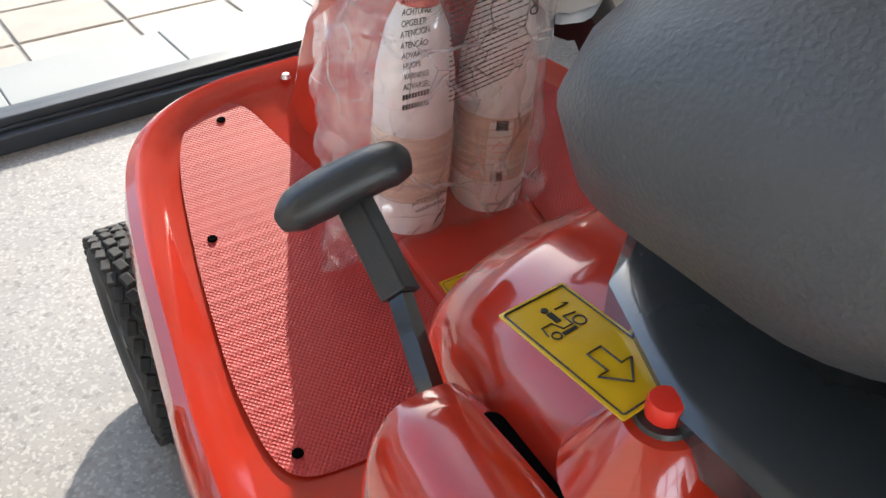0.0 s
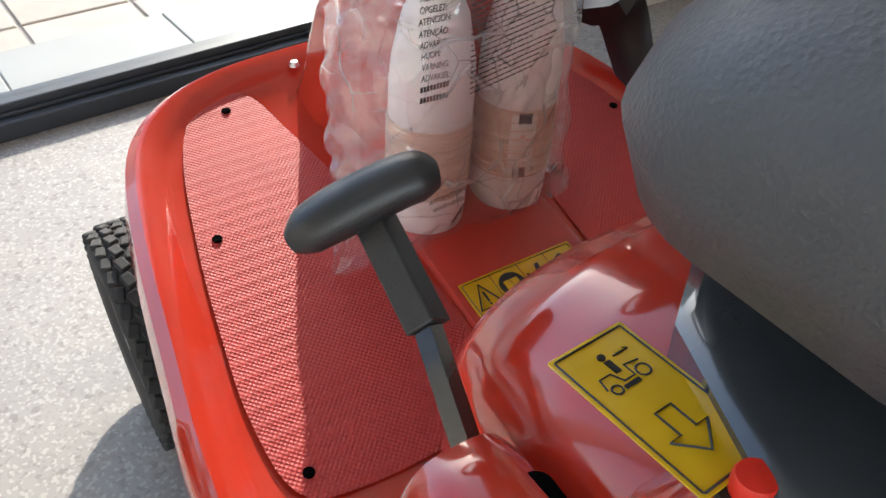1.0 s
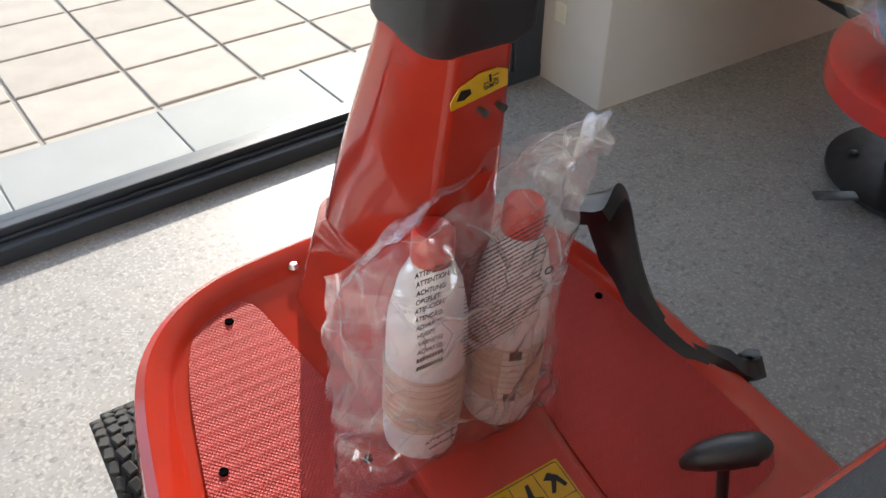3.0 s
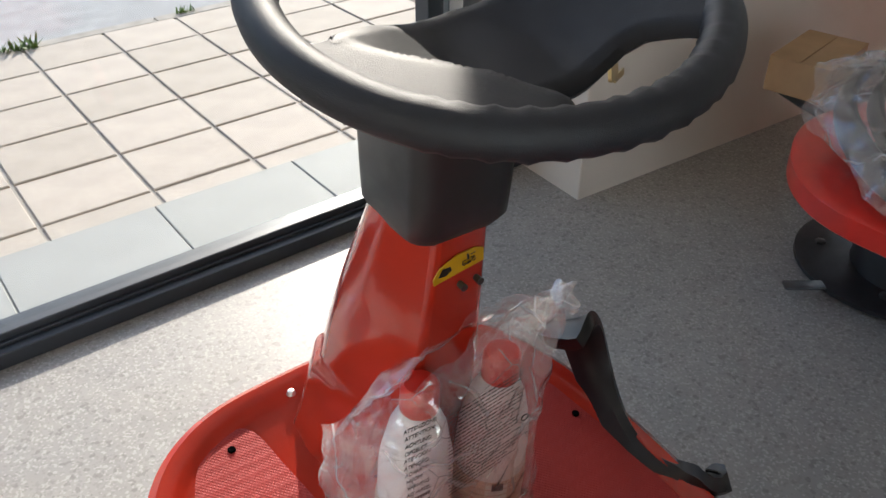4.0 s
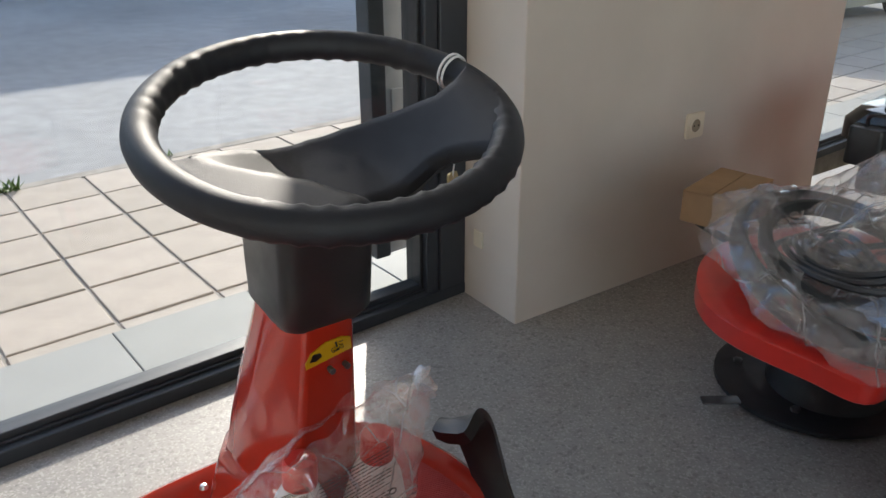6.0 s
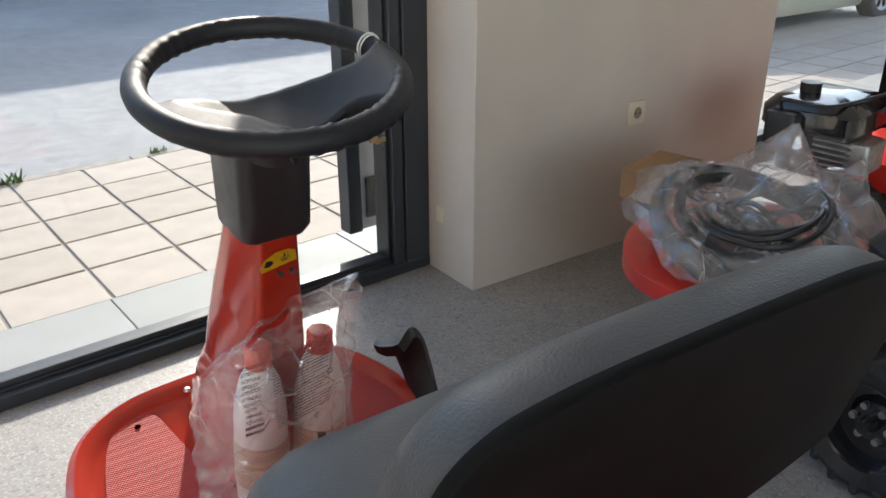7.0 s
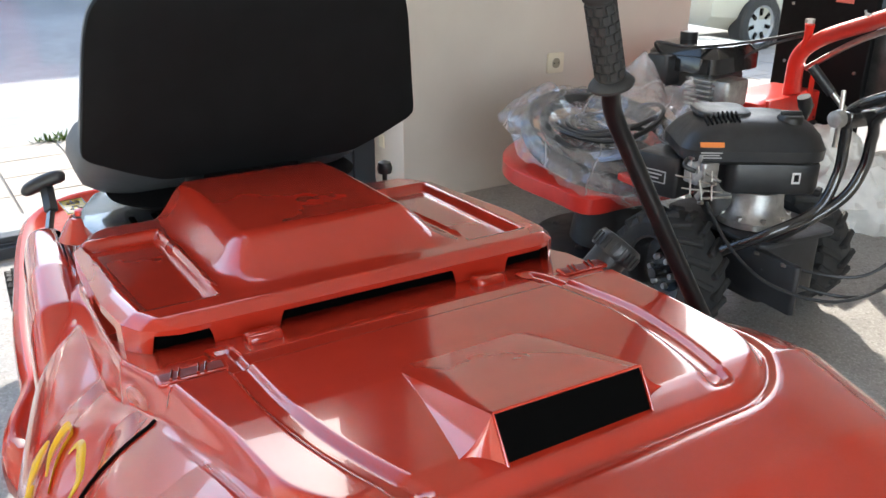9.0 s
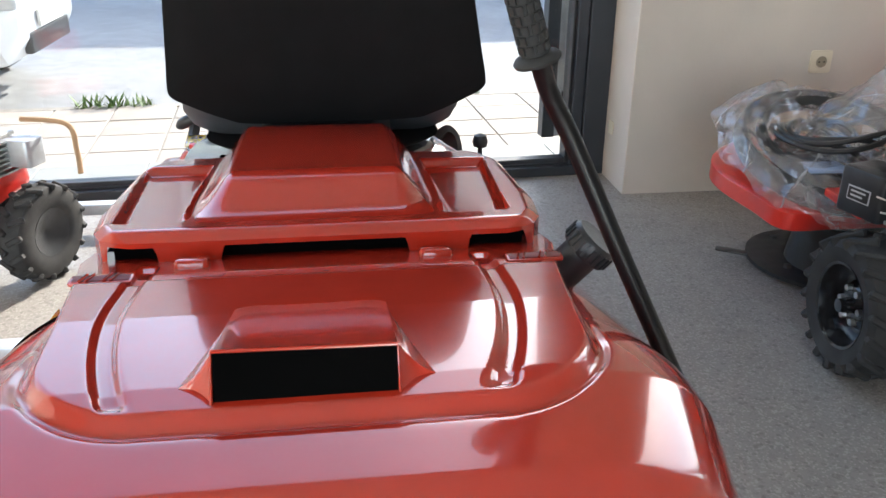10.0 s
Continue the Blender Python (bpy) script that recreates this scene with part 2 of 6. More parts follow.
    t.links.new(bp.outputs[0], gl.inputs["Normal"])
    t.links.new(sheen(t, base, bp.outputs[0]), mx.inputs[0])
    return m


FILM = film_material("clear_bag_film", (1.0, 1.0, 1.0), 0.87, 0.08, 0.12)
FILM_THICK = film_material("packing_film", (1.0, 1.0, 1.0), 0.86, 0.08, 0.11, ((5, 0.016), (12, 0.022), (27, 0.03)), (18, 0.016))


def glass_material(name):
    m = bpy.data.materials.new(name)
    m.use_nodes = True
    t = m.node_tree
    t.nodes.remove(t.nodes["Principled BSDF"])
    tr = t.nodes.new("ShaderNodeBsdfTransparent")
    tr.inputs[0].default_value = (0.93, 0.95, 0.95, 1)
    gl = t.nodes.new("ShaderNodeBsdfGlossy")
    gl.inputs["Roughness"].default_value = 0.01
    mx = t.nodes.new("ShaderNodeMixShader")
    t.links.new(sheen(t, 0.03), mx.inputs[0])
    t.links.new(tr.outputs[0], mx.inputs[1])
    t.links.new(gl.outputs[0], mx.inputs[2])
    t.links.new(mx.outputs[0], t.nodes["Material Output"].inputs[0])
    return m


GLASS = glass_material("window_glass")


# ---------- mesh helpers ----------
def part(name, bm, material, parent=None, label="", smooth=True, bevel=0.0, m=None):
    """Link a bmesh as one mesh object under a thing or a part."""
    me = bpy.data.meshes.new(name)
    bmesh.ops.recalc_face_normals(bm, faces=bm.faces)
    bm.to_mesh(me)
    bm.free()
    for f in me.polygons:
        f.use_smooth = smooth
    if smooth:
        me.set_sharp_from_angle(angle=radians(38))
    me.materials.append(material)
    ob = new(name, me)
    if m is not None:
        ob.matrix_local = m
    if parent is not None:
        ob.parent = parent
    if bevel:
        b = ob.modifiers.new("bevel", "BEVEL")
        b.width, b.segments, b.limit_method = bevel, 2, "ANGLE"
    if label:
        ob["label"] = label
    return ob


def thing(name, label, category, m=None, group="", kind=""):
    ob = new(name)
    ob.empty_display_size = 0.05
    if m is not None:
        ob.matrix_local = m
    return tagged(ob, label, category, group, kind)


def box(x0, x1, y0, y1, z0, z1, bm=None):
    bm = bm or bmesh.new()
    v = [bm.verts.new((x, y, z)) for x in (x0, x1) for y in (y0, y1) for z in (z0, z1)]
    for f in ((0, 1, 3, 2), (4, 6, 7, 5), (0, 4, 5, 1), (2, 3, 7, 6), (0, 2, 6, 4), (1, 5, 7, 3)):
        bm.faces.new([v[i] for i in f])
    return bm


def rings(loops, closed=True, cap=True, bm=None):
    """Skin a list of point loops of equal length."""
    bm = bm or bmesh.new()
    rows = [[bm.verts.new(p) for p in loop] for loop in loops]
    n = len(rows[0])
    for a, b in zip(rows, rows[1:]):
        for i in range(n if closed else n - 1):
            j = (i + 1) % n
            bm.faces.new((a[i], a[j], b[j], b[i]))
    if cap and closed:
        bm.faces.new(rows[0][::-1])
        bm.faces.new(rows[-1])
    return bm


def spline(points, steps=8, closed=False):
    """A smooth Catmull-Rom line through points."""
    p = [Vector(q) for q in points]
    n, out = len(p), []
    for i in range(n if closed else n - 1):
        a, b, c, d = ((p[(i + k) % n] for k in (-1, 0, 1, 2)) if closed else (p[max(i - 1, 0)], p[i], p[i + 1], p[min(i + 2, n - 1)]))
        for k in range(steps):
            t = k / steps
            out.append(0.5 * ((2 * b) + (c - a) * t + (2 * a - 5 * b + 4 * c - d) * t * t + (3 * b - a - 3 * c + d) * t ** 3))
    if not closed:
        out.append(p[-1])
    return out


def tube(points, r, n=12, smooth=True, steps=8, closed=False, flat=1.0, bm=None):
    """A round (or flattened) bar along points. r is a number or one per point."""
    line = spline(points, steps, closed) if smooth and len(points) > 2 else [Vector(q) for q in points]
    radii = [r] * len(line) if isinstance(r, (int, float)) else [along(q, np.linspace(0, 1, len(r)), r) for q in np.linspace(0, 1, len(line))]
    up, loops = None, []
    for i, p in enumerate(line):
        a = line[i - 1] if (i or closed) else p
        b = line[(i + 1) % len(line)] if (i < len(line) - 1 or closed) else p
        d = (b - a).normalized()
        if up is None:
            up = Vector((0, 0, 1)) if abs(d.z) < 0.9 else Vector((0, 1, 0))
        s = d.cross(up).normalized()
        up = s.cross(d).normalized()
        loops.append([p + radii[i] * (math.cos(w) * s + flat * math.sin(w) * up) for w in (2 * math.pi * k / n for k in range(n))])
    if closed:
        loops.append(loops[0])
        return rings(loops, cap=False, bm=bm)
    return rings(loops, bm=bm)


def lathe(profile, n=32, axis="z", at=(0, 0, 0), bm=None):
    """Turn (radius, height) pairs round an axis."""
    o, loops = Vector(at), []
    for r, h in profile:
        loop = []
        for k in range(n):
            w = 2 * math.pi * k / n
            c, s = max(r, 1e-4) * math.cos(w), max(r, 1e-4) * math.sin(w)
            loop.append(o + Vector({"z": (c, s, h), "x": (h, c, s), "y": (c, h, s)}[axis]))
        loops.append(loop)
    return rings(loops, cap=profile[0] != profile[-1], bm=bm)


def rounded(w, h, r, n=5):
    """A rounded rectangle's outline, centred."""
    out = []
    for cx, cy, a in ((w / 2 - r, h / 2 - r, 0), (-w / 2 + r, h / 2 - r, 90), (-w / 2 + r, -h / 2 + r, 180), (w / 2 - r, -h / 2 + r, 270)):
        for k in range(n + 1):
            q = radians(a + 90 * k / n)
            out.append((cx + r * math.cos(q), cy + r * math.sin(q)))
    return out


def soft_box(w, d, h, r, edge=0.006, m=None):
    """A box with rounded plan corners and softened top and bottom edges, standing on z = 0."""
    loops = []
    for inset, z in ((edge, 0), (edge * 0.3, edge * 0.3), (0, edge), (0, h - edge), (edge * 0.3, h - edge * 0.3), (edge, h)):
        loops.append([Vector((x, y, z)) for x, y in rounded(w - 2 * inset, d - 2 * inset, max(r - inset, 0.001))])
    bm = rings(loops)
    if m is not None:
        bm.transform(m)
    return bm


def sheet(fn, nu, nv, bm=None):
    """A grid of fn(u, v), u and v from 0 to 1."""
    bm = bm or bmesh.new()
    g = [[bm.verts.new(fn(i / nu, j / nv)) for j in range(nv + 1)] for i in range(nu + 1)]
    for i in range(nu):
        for j in range(nv):
            bm.faces.new((g[i][j], g[i + 1][j], g[i + 1][j + 1], g[i][j + 1]))
    return bm


def step(a, b, x):
    t = min(max((x - a) / (b - a), 0.0), 1.0)
    return t * t * (3 - 2 * t)


def along(x, xs, ys):
    return float(np.interp(x, xs, ys))


def prism(outline, z0, z1, bm=None):
    return rings([[Vector((x, y, z0)) for x, y in outline], [Vector((x, y, z1)) for x, y in outline]], bm=bm)


def lettering(name, words, size, m, material, parent, label=""):
    cu = bpy.data.curves.new(name, "FONT")
    cu.body, cu.size, cu.extrude = words, size, 0.0002
    tmp = new("tmp_text", cu)
    me = bpy.data.meshes.new_from_object(tmp.evaluated_get(bpy.context.evaluated_depsgraph_get()))
    bpy.data.objects.remove(tmp)
    me.materials.clear()
    me.materials.append(material)
    ob = new(name, me)
    ob.matrix_local = m
    ob.parent = parent
    if label:
        ob["label"] = label
    return ob


def bars(rows, w, h, bm=None):
    """Plain bars for small print: rows of (x, y, width)."""
    bm = bm or bmesh.new()
    for x, y, ww in rows:
        box(x, x + ww, y, y + h, 0, 0.0003, bm)
    return bm


# ---------- the room ----------
# glass front along y ~ 2.2, turned slightly against the mower's axis
ROOM = Matrix.Translation((0, 2.19, 0)) @ Matrix.Rotation(radians(3.4), 4, "Z")


def structure(name, bm, material, label, category, m=None, smooth=False, bevel=0.0):
    ob = part(name, bm, material, None, label, smooth, bevel, m)
    return tagged(ob, category=category, kind="structure")


structure("floor", box(-4.0, 5.2, -4.2, 2.215, -0.12, 0), TERRAZZO, "pale polished terrazzo floor with dark specks", "floor")
structure("ceiling", box(-4.2, 5.4, -4.4, 2.5, 4.4, 4.6), CEILING, "plain pale painted ceiling", "ceiling")
structure("wall_back", box(-4.2, 5.4, -4.4, -4.2, -0.12, 0.5), PLASTER, "cream plastered wall below the back windows", "wall")
structure("wall_back_top", box(-4.2, 5.4, -4.4, -4.2, 2.7, 4.4), PLASTER, "cream plastered wall above the back windows", "wall")
back_win = thing("window_3", "row of large back windows with slim dark mullions", "window", kind="structure")
for i in range(4):
    part("mullion", box(-4.2 + 1.58 * i, -4.1 + 1.58 * i, -4.36, -4.24, 0.5, 2.7), FRAME, back_win, smooth=False)
part("transom", box(-4.2, 0.64, -4.34, -4.26, 1.95, 2.0), FRAME, back_win, smooth=False)
# Unseen wall, added to keep back light off the right side.
structure("wall_back_side", box(0.64, 5.4, -4.4, -4.2, 0.5, 2.7), PLASTER, "unseen plastered wall added to block light at the back right", "wall")
area("back_daylight", 4.6, 2.2, 30, look((-1.8, -4.5, 1.6), (-1.8, 0, 1.45)), (0.93, 0.97, 1.0))
structure("wall_west", box(-4.2, -4.0, -4.2, 2.6, -0.12, 4.4), PLASTER, "plain cream plastered side wall", "wall")
structure("wall_east", box(5.2, 5.4, -4.2, 2.6, -0.12, 4.4), PLASTER, "plain cream plastered side wall", "wall")
structure("wall_north", box(1.024, 2.39, 1.982, 2.30, -0.12, 4.4), PLASTER, "broad cream plastered pier between shop windows", "wall", bevel=0.004)
structure("wall_lintel", box(-4.0, 5.2, 0.0, 0.3, 4.1, 4.4), PLASTER, "plastered lintel above the shop windows", "wall", ROOM)


def window(name, x0, x1, posts):
    w = thing(name, "anthracite aluminium shop window with clear glass", "window", ROOM, kind="structure")
    part("window_sill", box(x0, x1, -0.036, 0.012, 0.0, 0.036), FRAME, w, bevel=0.003, smooth=False)
    part("window_frame", box(x0, x1, -0.002, 0.05, 0.036, 0.060), FRAME, w, bevel=0.003, smooth=False)
    part("glazing_bead", box(x0, x1, -0.012, -0.002, 0.036, 0.044), FRAME, w, bevel=0.002, smooth=False)
    part("window_frame", box(x0, x1, -0.006, 0.05, 4.04, 4.1), FRAME, w, bevel=0.003, smooth=False)
    for a, b in posts:
        part("window_post", box(a, b, -0.03, 0.07, 0.0, 4.1), FRAME, w, bevel=0.003, smooth=False)
    edges = [x0] + [v for p in posts for v in p] + [x1]
    for a, b in zip(edges[::2], edges[1::2]):
        if b - a > 0.05:
            g = part("pane", box(a, b, 0.02, 0.028, 0.060, 4.04), GLASS, w, smooth=False)
            g.visible_shadow = False
    return w


win = window("window_1", -3.95, 1.024, [(-2.4, -2.33)])
# the fixed jamb by the pier: slim post, pale gasket strip, broad dark frame
part("door_leaf_edge", box(0.830, 0.880, 0.140, 0.200, 0.10, 4.05), FRAME, win, "dark edge of the outer door leaf", bevel=0.003, smooth=False)
part("door_leaf_side", box(0.882, 1.024, 0.155, 0.185, 0.10, 4.05), GREY_ALU, win, "pale grey aluminium door profile", bevel=0.002, smooth=False)
part("gasket", box(0.878, 0.888, -0.008, 0.06, 0.0, 4.1), BLACK, win, "black rubber gasket", bevel=0.002, smooth=False)
part("door_stile", box(0.890, 0.930, -0.026, 0.06, 0.0, 4.1), FRAME, win, bevel=0.003, smooth=False)
part("door_stile", box(0.933, 1.024, -0.034, 0.07, 0.0, 4.1), FRAME, win, bevel=0.004, smooth=False)
window("window_2", 2.39, 5.15, [(4.55, 4.63)])

# ---------- outside ----------
PAVE = -0.365
structure("ground", box(-300, 300, 2.86, 600, PAVE - 0.9, PAVE - 0.05), ASPHALT, "worn grey asphalt road", "road", ROOM)
kerb = thing("kerb", "pale concrete kerb along the road", "kerb", ROOM, kind="structure")
for i in range(16):
    part("kerbstone", box(-7.0 + i * 1.0, -6.006 + i * 1.0, 2.80, 2.88, PAVE - 0.3, PAVE + 0.002), JOINT, kerb, smooth=False, bevel=0.006)
structure("pavement_bed", box(-40, 40, 0.2, 2.82, PAVE - 0.3, PAVE - 0.008), JOINT, "sandy mortar joints between paving slabs", "pavement", ROOM)
structure("threshold_bed", box(-4.2, 5.4, 0.03, 0.385, -0.6, -0.006), JOINT, "mortar bed of the threshold tiles", "pavement", ROOM)
# Unseen block across the road; its height sets where the road's shade begins.
structure("facade_far", box(-40, 40, 15.5, 16.5, -1, 4.6), FACADE, "unseen plain facade added to shade the far road", "facade")
structure("facade_above", box(-12, 12, 2.5, 2.8, 4.4, 7), FACADE, "plain outer wall above the shop windows", "facade")

# ---------- the ride-on mower ----------
mower = thing("ride_on_mower", "red rear-engine ride-on lawn mower standing on the shop floor", "lawn mower")


def deck_z(y):
    """Height of the sloping footplate."""
    return 0.307 + 0.233 * (y - 0.917)


def offset(line, d):
    """Move a closed plan outline inwards by d."""
    n, out = len(line), []
    for i in range(n):
        t = (line[(i + 1) % n] - line[i - 1]).normalized()
        out.append(line[i] + Vector((-t.y, t.x, 0)) * d)
    return out


FOOT = [(-0.318, 0.62), (-0.322, 0.80), (-0.316, 0.95), (-0.303, 1.05), (-0.285, 1.17), (-0.264, 1.257), (-0.238, 1.305), (-0.196, 1.340), (-0.14, 1.361), (-0.06, 1.369), (0.03, 1.371),
        (0.12, 1.363), (0.185, 1.344), (0.232, 1.305), (0.272, 1.229), (0.292, 1.155), (0.305, 1.095), (0.322, 0.96), (0.333, 0.85), (0.336, 0.62)]
foot_line = offset(spline([(x, y, 0) for x, y in FOOT], 6, True)[::-1], -0.012)
loops = []
for inset, dz in ((0.012, -0.085), (0.003, -0.08), (0.0, -0.05), (0.002, -0.018), (0.008, 0.006), (0.019, 0.015), (0.032, 0.013), (0.042, 0.005), (0.049, 0.0)):
    loops.append([Vector((p.x, p.y, deck_z(p.y) + dz)) for p in offset(foot_line, inset)])
part("footplate", rings(loops), RED, mower, "glossy red footplate with rounded rim")

TREAD_LINE = [(-0.150, 1.324), (-0.122, 1.317), (-0.108, 1.26), (-0.092, 1.18), (-0.078, 1.08), (-0.072, 1.0), (-0.078, 0.91), (-0.13, 0.893), (-0.215, 0.893), (-0.256, 0.910),
              (-0.262, 0.98), (-0.252, 1.06), (-0.238, 1.14), (-0.213, 1.245), (-0.185, 1.305)]


def tread(sign, shift):
    line = spline([(sign * x + shift, y, 0) for x, y in TREAD_LINE], 5, True)
    loops = [[Vector((p.x, p.y, deck_z(p.y) + dz)) for p in line] for dz in (-0.004, 0.0018)]
    inner = [Vector((p.x, p.y, deck_z(p.y) + 0.003)) for p in offset(line if sign > 0 else line[::-1], 0.004)]
    loops.append(inner if sign > 0 else inner[::-1])
    return rings(loops)


part("tread_pad", tread(1, 0.0), TREAD, mower, "red ribbed anti-slip foot pad")
part("tread_pad", tread(-1, 0.025), TREAD, mower, "red ribbed anti-slip foot pad")
for x, y in ((-0.149, 1.307), (-0.221, 1.152), (-0.245, 0.917), (0.175, 1.307), (0.246, 1.152), (0.268, 0.93), (-0.095, 1.10), (0.12, 1.10)):
    part("fixing_hole", lathe([(0.0, deck_z(y) + 0.0035), (0.0045, deck_z(y) + 0.0045), (0.0052, deck_z(y) + 0.002)], 12, "z", (x, y, 0)), SHADE_BLACK, mower)

# raised middle tunnel between the pads
loops = []
for y, w, h in ((0.76, 0.075, 0.012), (0.88, 0.072, 0.008), (0.95, 0.072, 0.007), (1.05, 0.072, 0.008), (1.15, 0.072, 0.012), (1.24, 0.07, 0.03)):
    z = deck_z(y)
    loops.append([Vector((0.012 + w * sx, y, z + dz)) for sx, dz in ((-1.12, -0.01), (-1.0, h * 0.75), (-0.9, h), (0.9, h), (1.0, h * 0.75), (1.12, -0.01))])
part("tunnel", rings(loops, closed=False), RED_SATIN, mower)

# the steering column: a faceted red tower leaning back
def tower_ring(z, cx, w, y_back, y_front, corner):
    """Plan section: narrow flat back towards the rider, swept sides, broad front."""
    d = y_front - y_back
    pts = [(-w * 0.66, y_back + corner), (-w * 0.58, y_back), (w * 0.58, y_back), (w * 0.66, y_back + corner),
           (w * 0.98, y_back + d * 0.55), (w, y_back + d * 0.78), (w * 0.6, y_front), (-w * 0.6, y_front), (-w, y_back + d * 0.78), (-w * 0.98, y_back + d * 0.55)]
    return [Vector((cx + x, y, z)) for x, y in pts]


loops = [tower_ring(*a) for a in (
    (0.36, 0.022, 0.098, 1.150, 1.362, 0.02), (0.39, 0.022, 0.095, 1.145, 1.358, 0.02), (0.43, 0.022, 0.082, 1.138, 1.348, 0.018), (0.455, 0.022, 0.079, 1.133, 1.342, 0.018), (0.50, 0.022, 0.071, 1.125, 1.326, 0.016),
    (0.515, 0.022, 0.063, 1.122, 1.312, 0.015), (0.58, 0.022, 0.060, 1.112, 1.284, 0.014), (0.66, 0.022, 0.054, 1.101, 1.245, 0.013), (0.74, 0.022, 0.047, 1.090, 1.203, 0.012), (0.785, 0.022, 0.044, 1.085, 1.18, 0.012))]
tower = part("column_cowl", rings(loops), RED, mower, "glossy red faceted steering column cowl")
sb = tower.modifiers.new("bevel", "BEVEL")
sb.width, sb.segments, sb.limit_method, sb.angle_limit = 0.006, 3, "ANGLE", radians(14)
for sx in (-1, 1):
    part("bolt", lathe([(0.0, 0.006), (0.004, 0.005), (0.006, 0.0)], 12, "z", (0.022 + sx * 0.079, 1.338, 0.415)), STEEL, mower, "small bright bolt head")

# black shroud under the wheel
loops = []
for z, w, d, cy in ((0.755, 0.044, 0.048, 1.138), (0.768, 0.049, 0.056, 1.136), (0.80, 0.0495, 0.058, 1.134), (0.86, 0.050, 0.060, 1.130), (0.876, 0.052, 0.060, 1.124), (0.888, 0.050, 0.056, 1.12)):
    loops.append([Vector((0.024 + x, cy + y, z)) for x, y in rounded(2 * w, 2 * d, 0.022, 5)])
part("column_shroud", rings(loops), BLACK, mower, "black moulded plastic steering shroud")

# steering wheel
WHEEL = Matrix.Translation((0.0153, 1.0507, 0.9747)) @ Matrix.Rotation(radians(12.86), 4, "X") @ Matrix.Rotation(radians(-3.37), 4, "Y")
sw = part("steering_wheel", bmesh.new(), GRAIN, mower, "black moulded steering wheel with finger ridges", m=WHEEL)
R0, n, k = 0.1508, 144, 14
loops = []
for i in range(n):
    a = 2 * math.pi * i / n
    ridge = 0.0018 * max(0, math.cos(52 * a)) * (1 if (20 < math.degrees(a) < 165 or 215 < math.degrees(a) < 335) else 0)
    loop = []
    for j in range(k):
        b = 2 * math.pi * j / k
        rr = 0.0142 + (ridge if math.cos(b) < 0.1 or math.sin(b) < -0.3 else 0)
        loop.append(Vector(((R0 + rr * math.cos(b)) * math.cos(a), (R0 + rr * math.cos(b)) * math.sin(a), rr * math.sin(b))))
    loops.append(loop)
loops.append(loops[0])
part("rim", rings(loops, cap=False), GRAIN, sw)


def spoke_sheet(u, v):
    """The dished web: two broad spokes that meet the rim below its middle."""
    x = -0.150 + 0.300 * u
    ax = abs(x)
    if x > 0:
        top = along(ax, (0.0, 0.035, 0.06, 0.079, 0.11, 0.132, 0.150), (0.040, 0.037, 0.026, 0.013, -0.004, -0.002, 0.014))
        low = along(ax, (0.0, 0.04, 0.07, 0.086, 0.100, 0.110, 0.150), (-0.066, -0.066, -0.062, -0.068, -0.088, -0.110, -0.114))
    else:
        top = along(ax, (0.0, 0.03, 0.055, 0.08, 0.105, 0.125, 0.150), (0.040, 0.037, 0.030, 0.018, -0.004, -0.018, -0.016))
        low = along(ax, (0.0, 0.02, 0.04, 0.07, 0.10, 0.150), (-0.067, -0.100, -0.130, -0.134, -0.110, -0.075))
    y = low + (top - low) * v
    r = math.hypot(ax, 0.6 * (y + 0.03))
    z = -0.054 * (1 - step(0.025, 0.145, r)) + 0.002
    z -= 0.006 * step(0.88, 1.0, abs(2 * v - 1)) * step(0.14, 0.11, ax)
    # a moulded wall on one side, above a flange that joins the rim
    d = -0.712 * (x + 0.106) - 0.703 * (y + 0.008) - 0.016
    k = step(0.0, 0.010, d)
    z += (min(-0.004, z + 0.030) - z) * k
    far = math.hypot(x, y)
    if far > 0.152:
        x, y = x * 0.152 / far, y * 0.152 / far
    return (x, y, z)


web = part("web", sheet(spoke_sheet, 110, 60), GRAIN, sw)
so = web.modifiers.new("solid", "SOLIDIFY")
so.thickness, so.offset = 0.012, -1
part("horn_cap", tube([(lambda x, y: (x, y, -0.0505 + 0.0))(-0.010 + 0.019 * math.cos(a) * math.cos(0.4) - 0.040 * math.sin(a) * math.sin(0.4), -0.030 + 0.019 * math.cos(a) * math.sin(0.4) + 0.040 * math.sin(a) * math.cos(0.4)) for a in (2 * math.pi * q / 16 for q in range(16))], 0.0004, 6, closed=True, steps=3), GRAIN, sw, "fine seam of the horn cap")
part("hub", lathe([(0.030, -0.062), (0.036, -0.066), (0.036, -0.085), (0.034, -0.10)], 28), BLACK, sw)
# white cord with a key tag
tie_at = radians(12)
for dz in (-0.003, 0.003):
    part("cord_loop", tube([(R0 * math.cos(tie_at) + 0.0165 * math.cos(b) * math.cos(tie_at), R0 * math.sin(tie_at) + 0.0165 * math.cos(b) * math.sin(tie_at) + dz, 0.0165 * math.sin(b)) for b in (2 * math.pi * q / 12 for q in range(12))], 0.0012, 6, closed=True, steps=3), TIE, sw, "white cord tied round the rim")

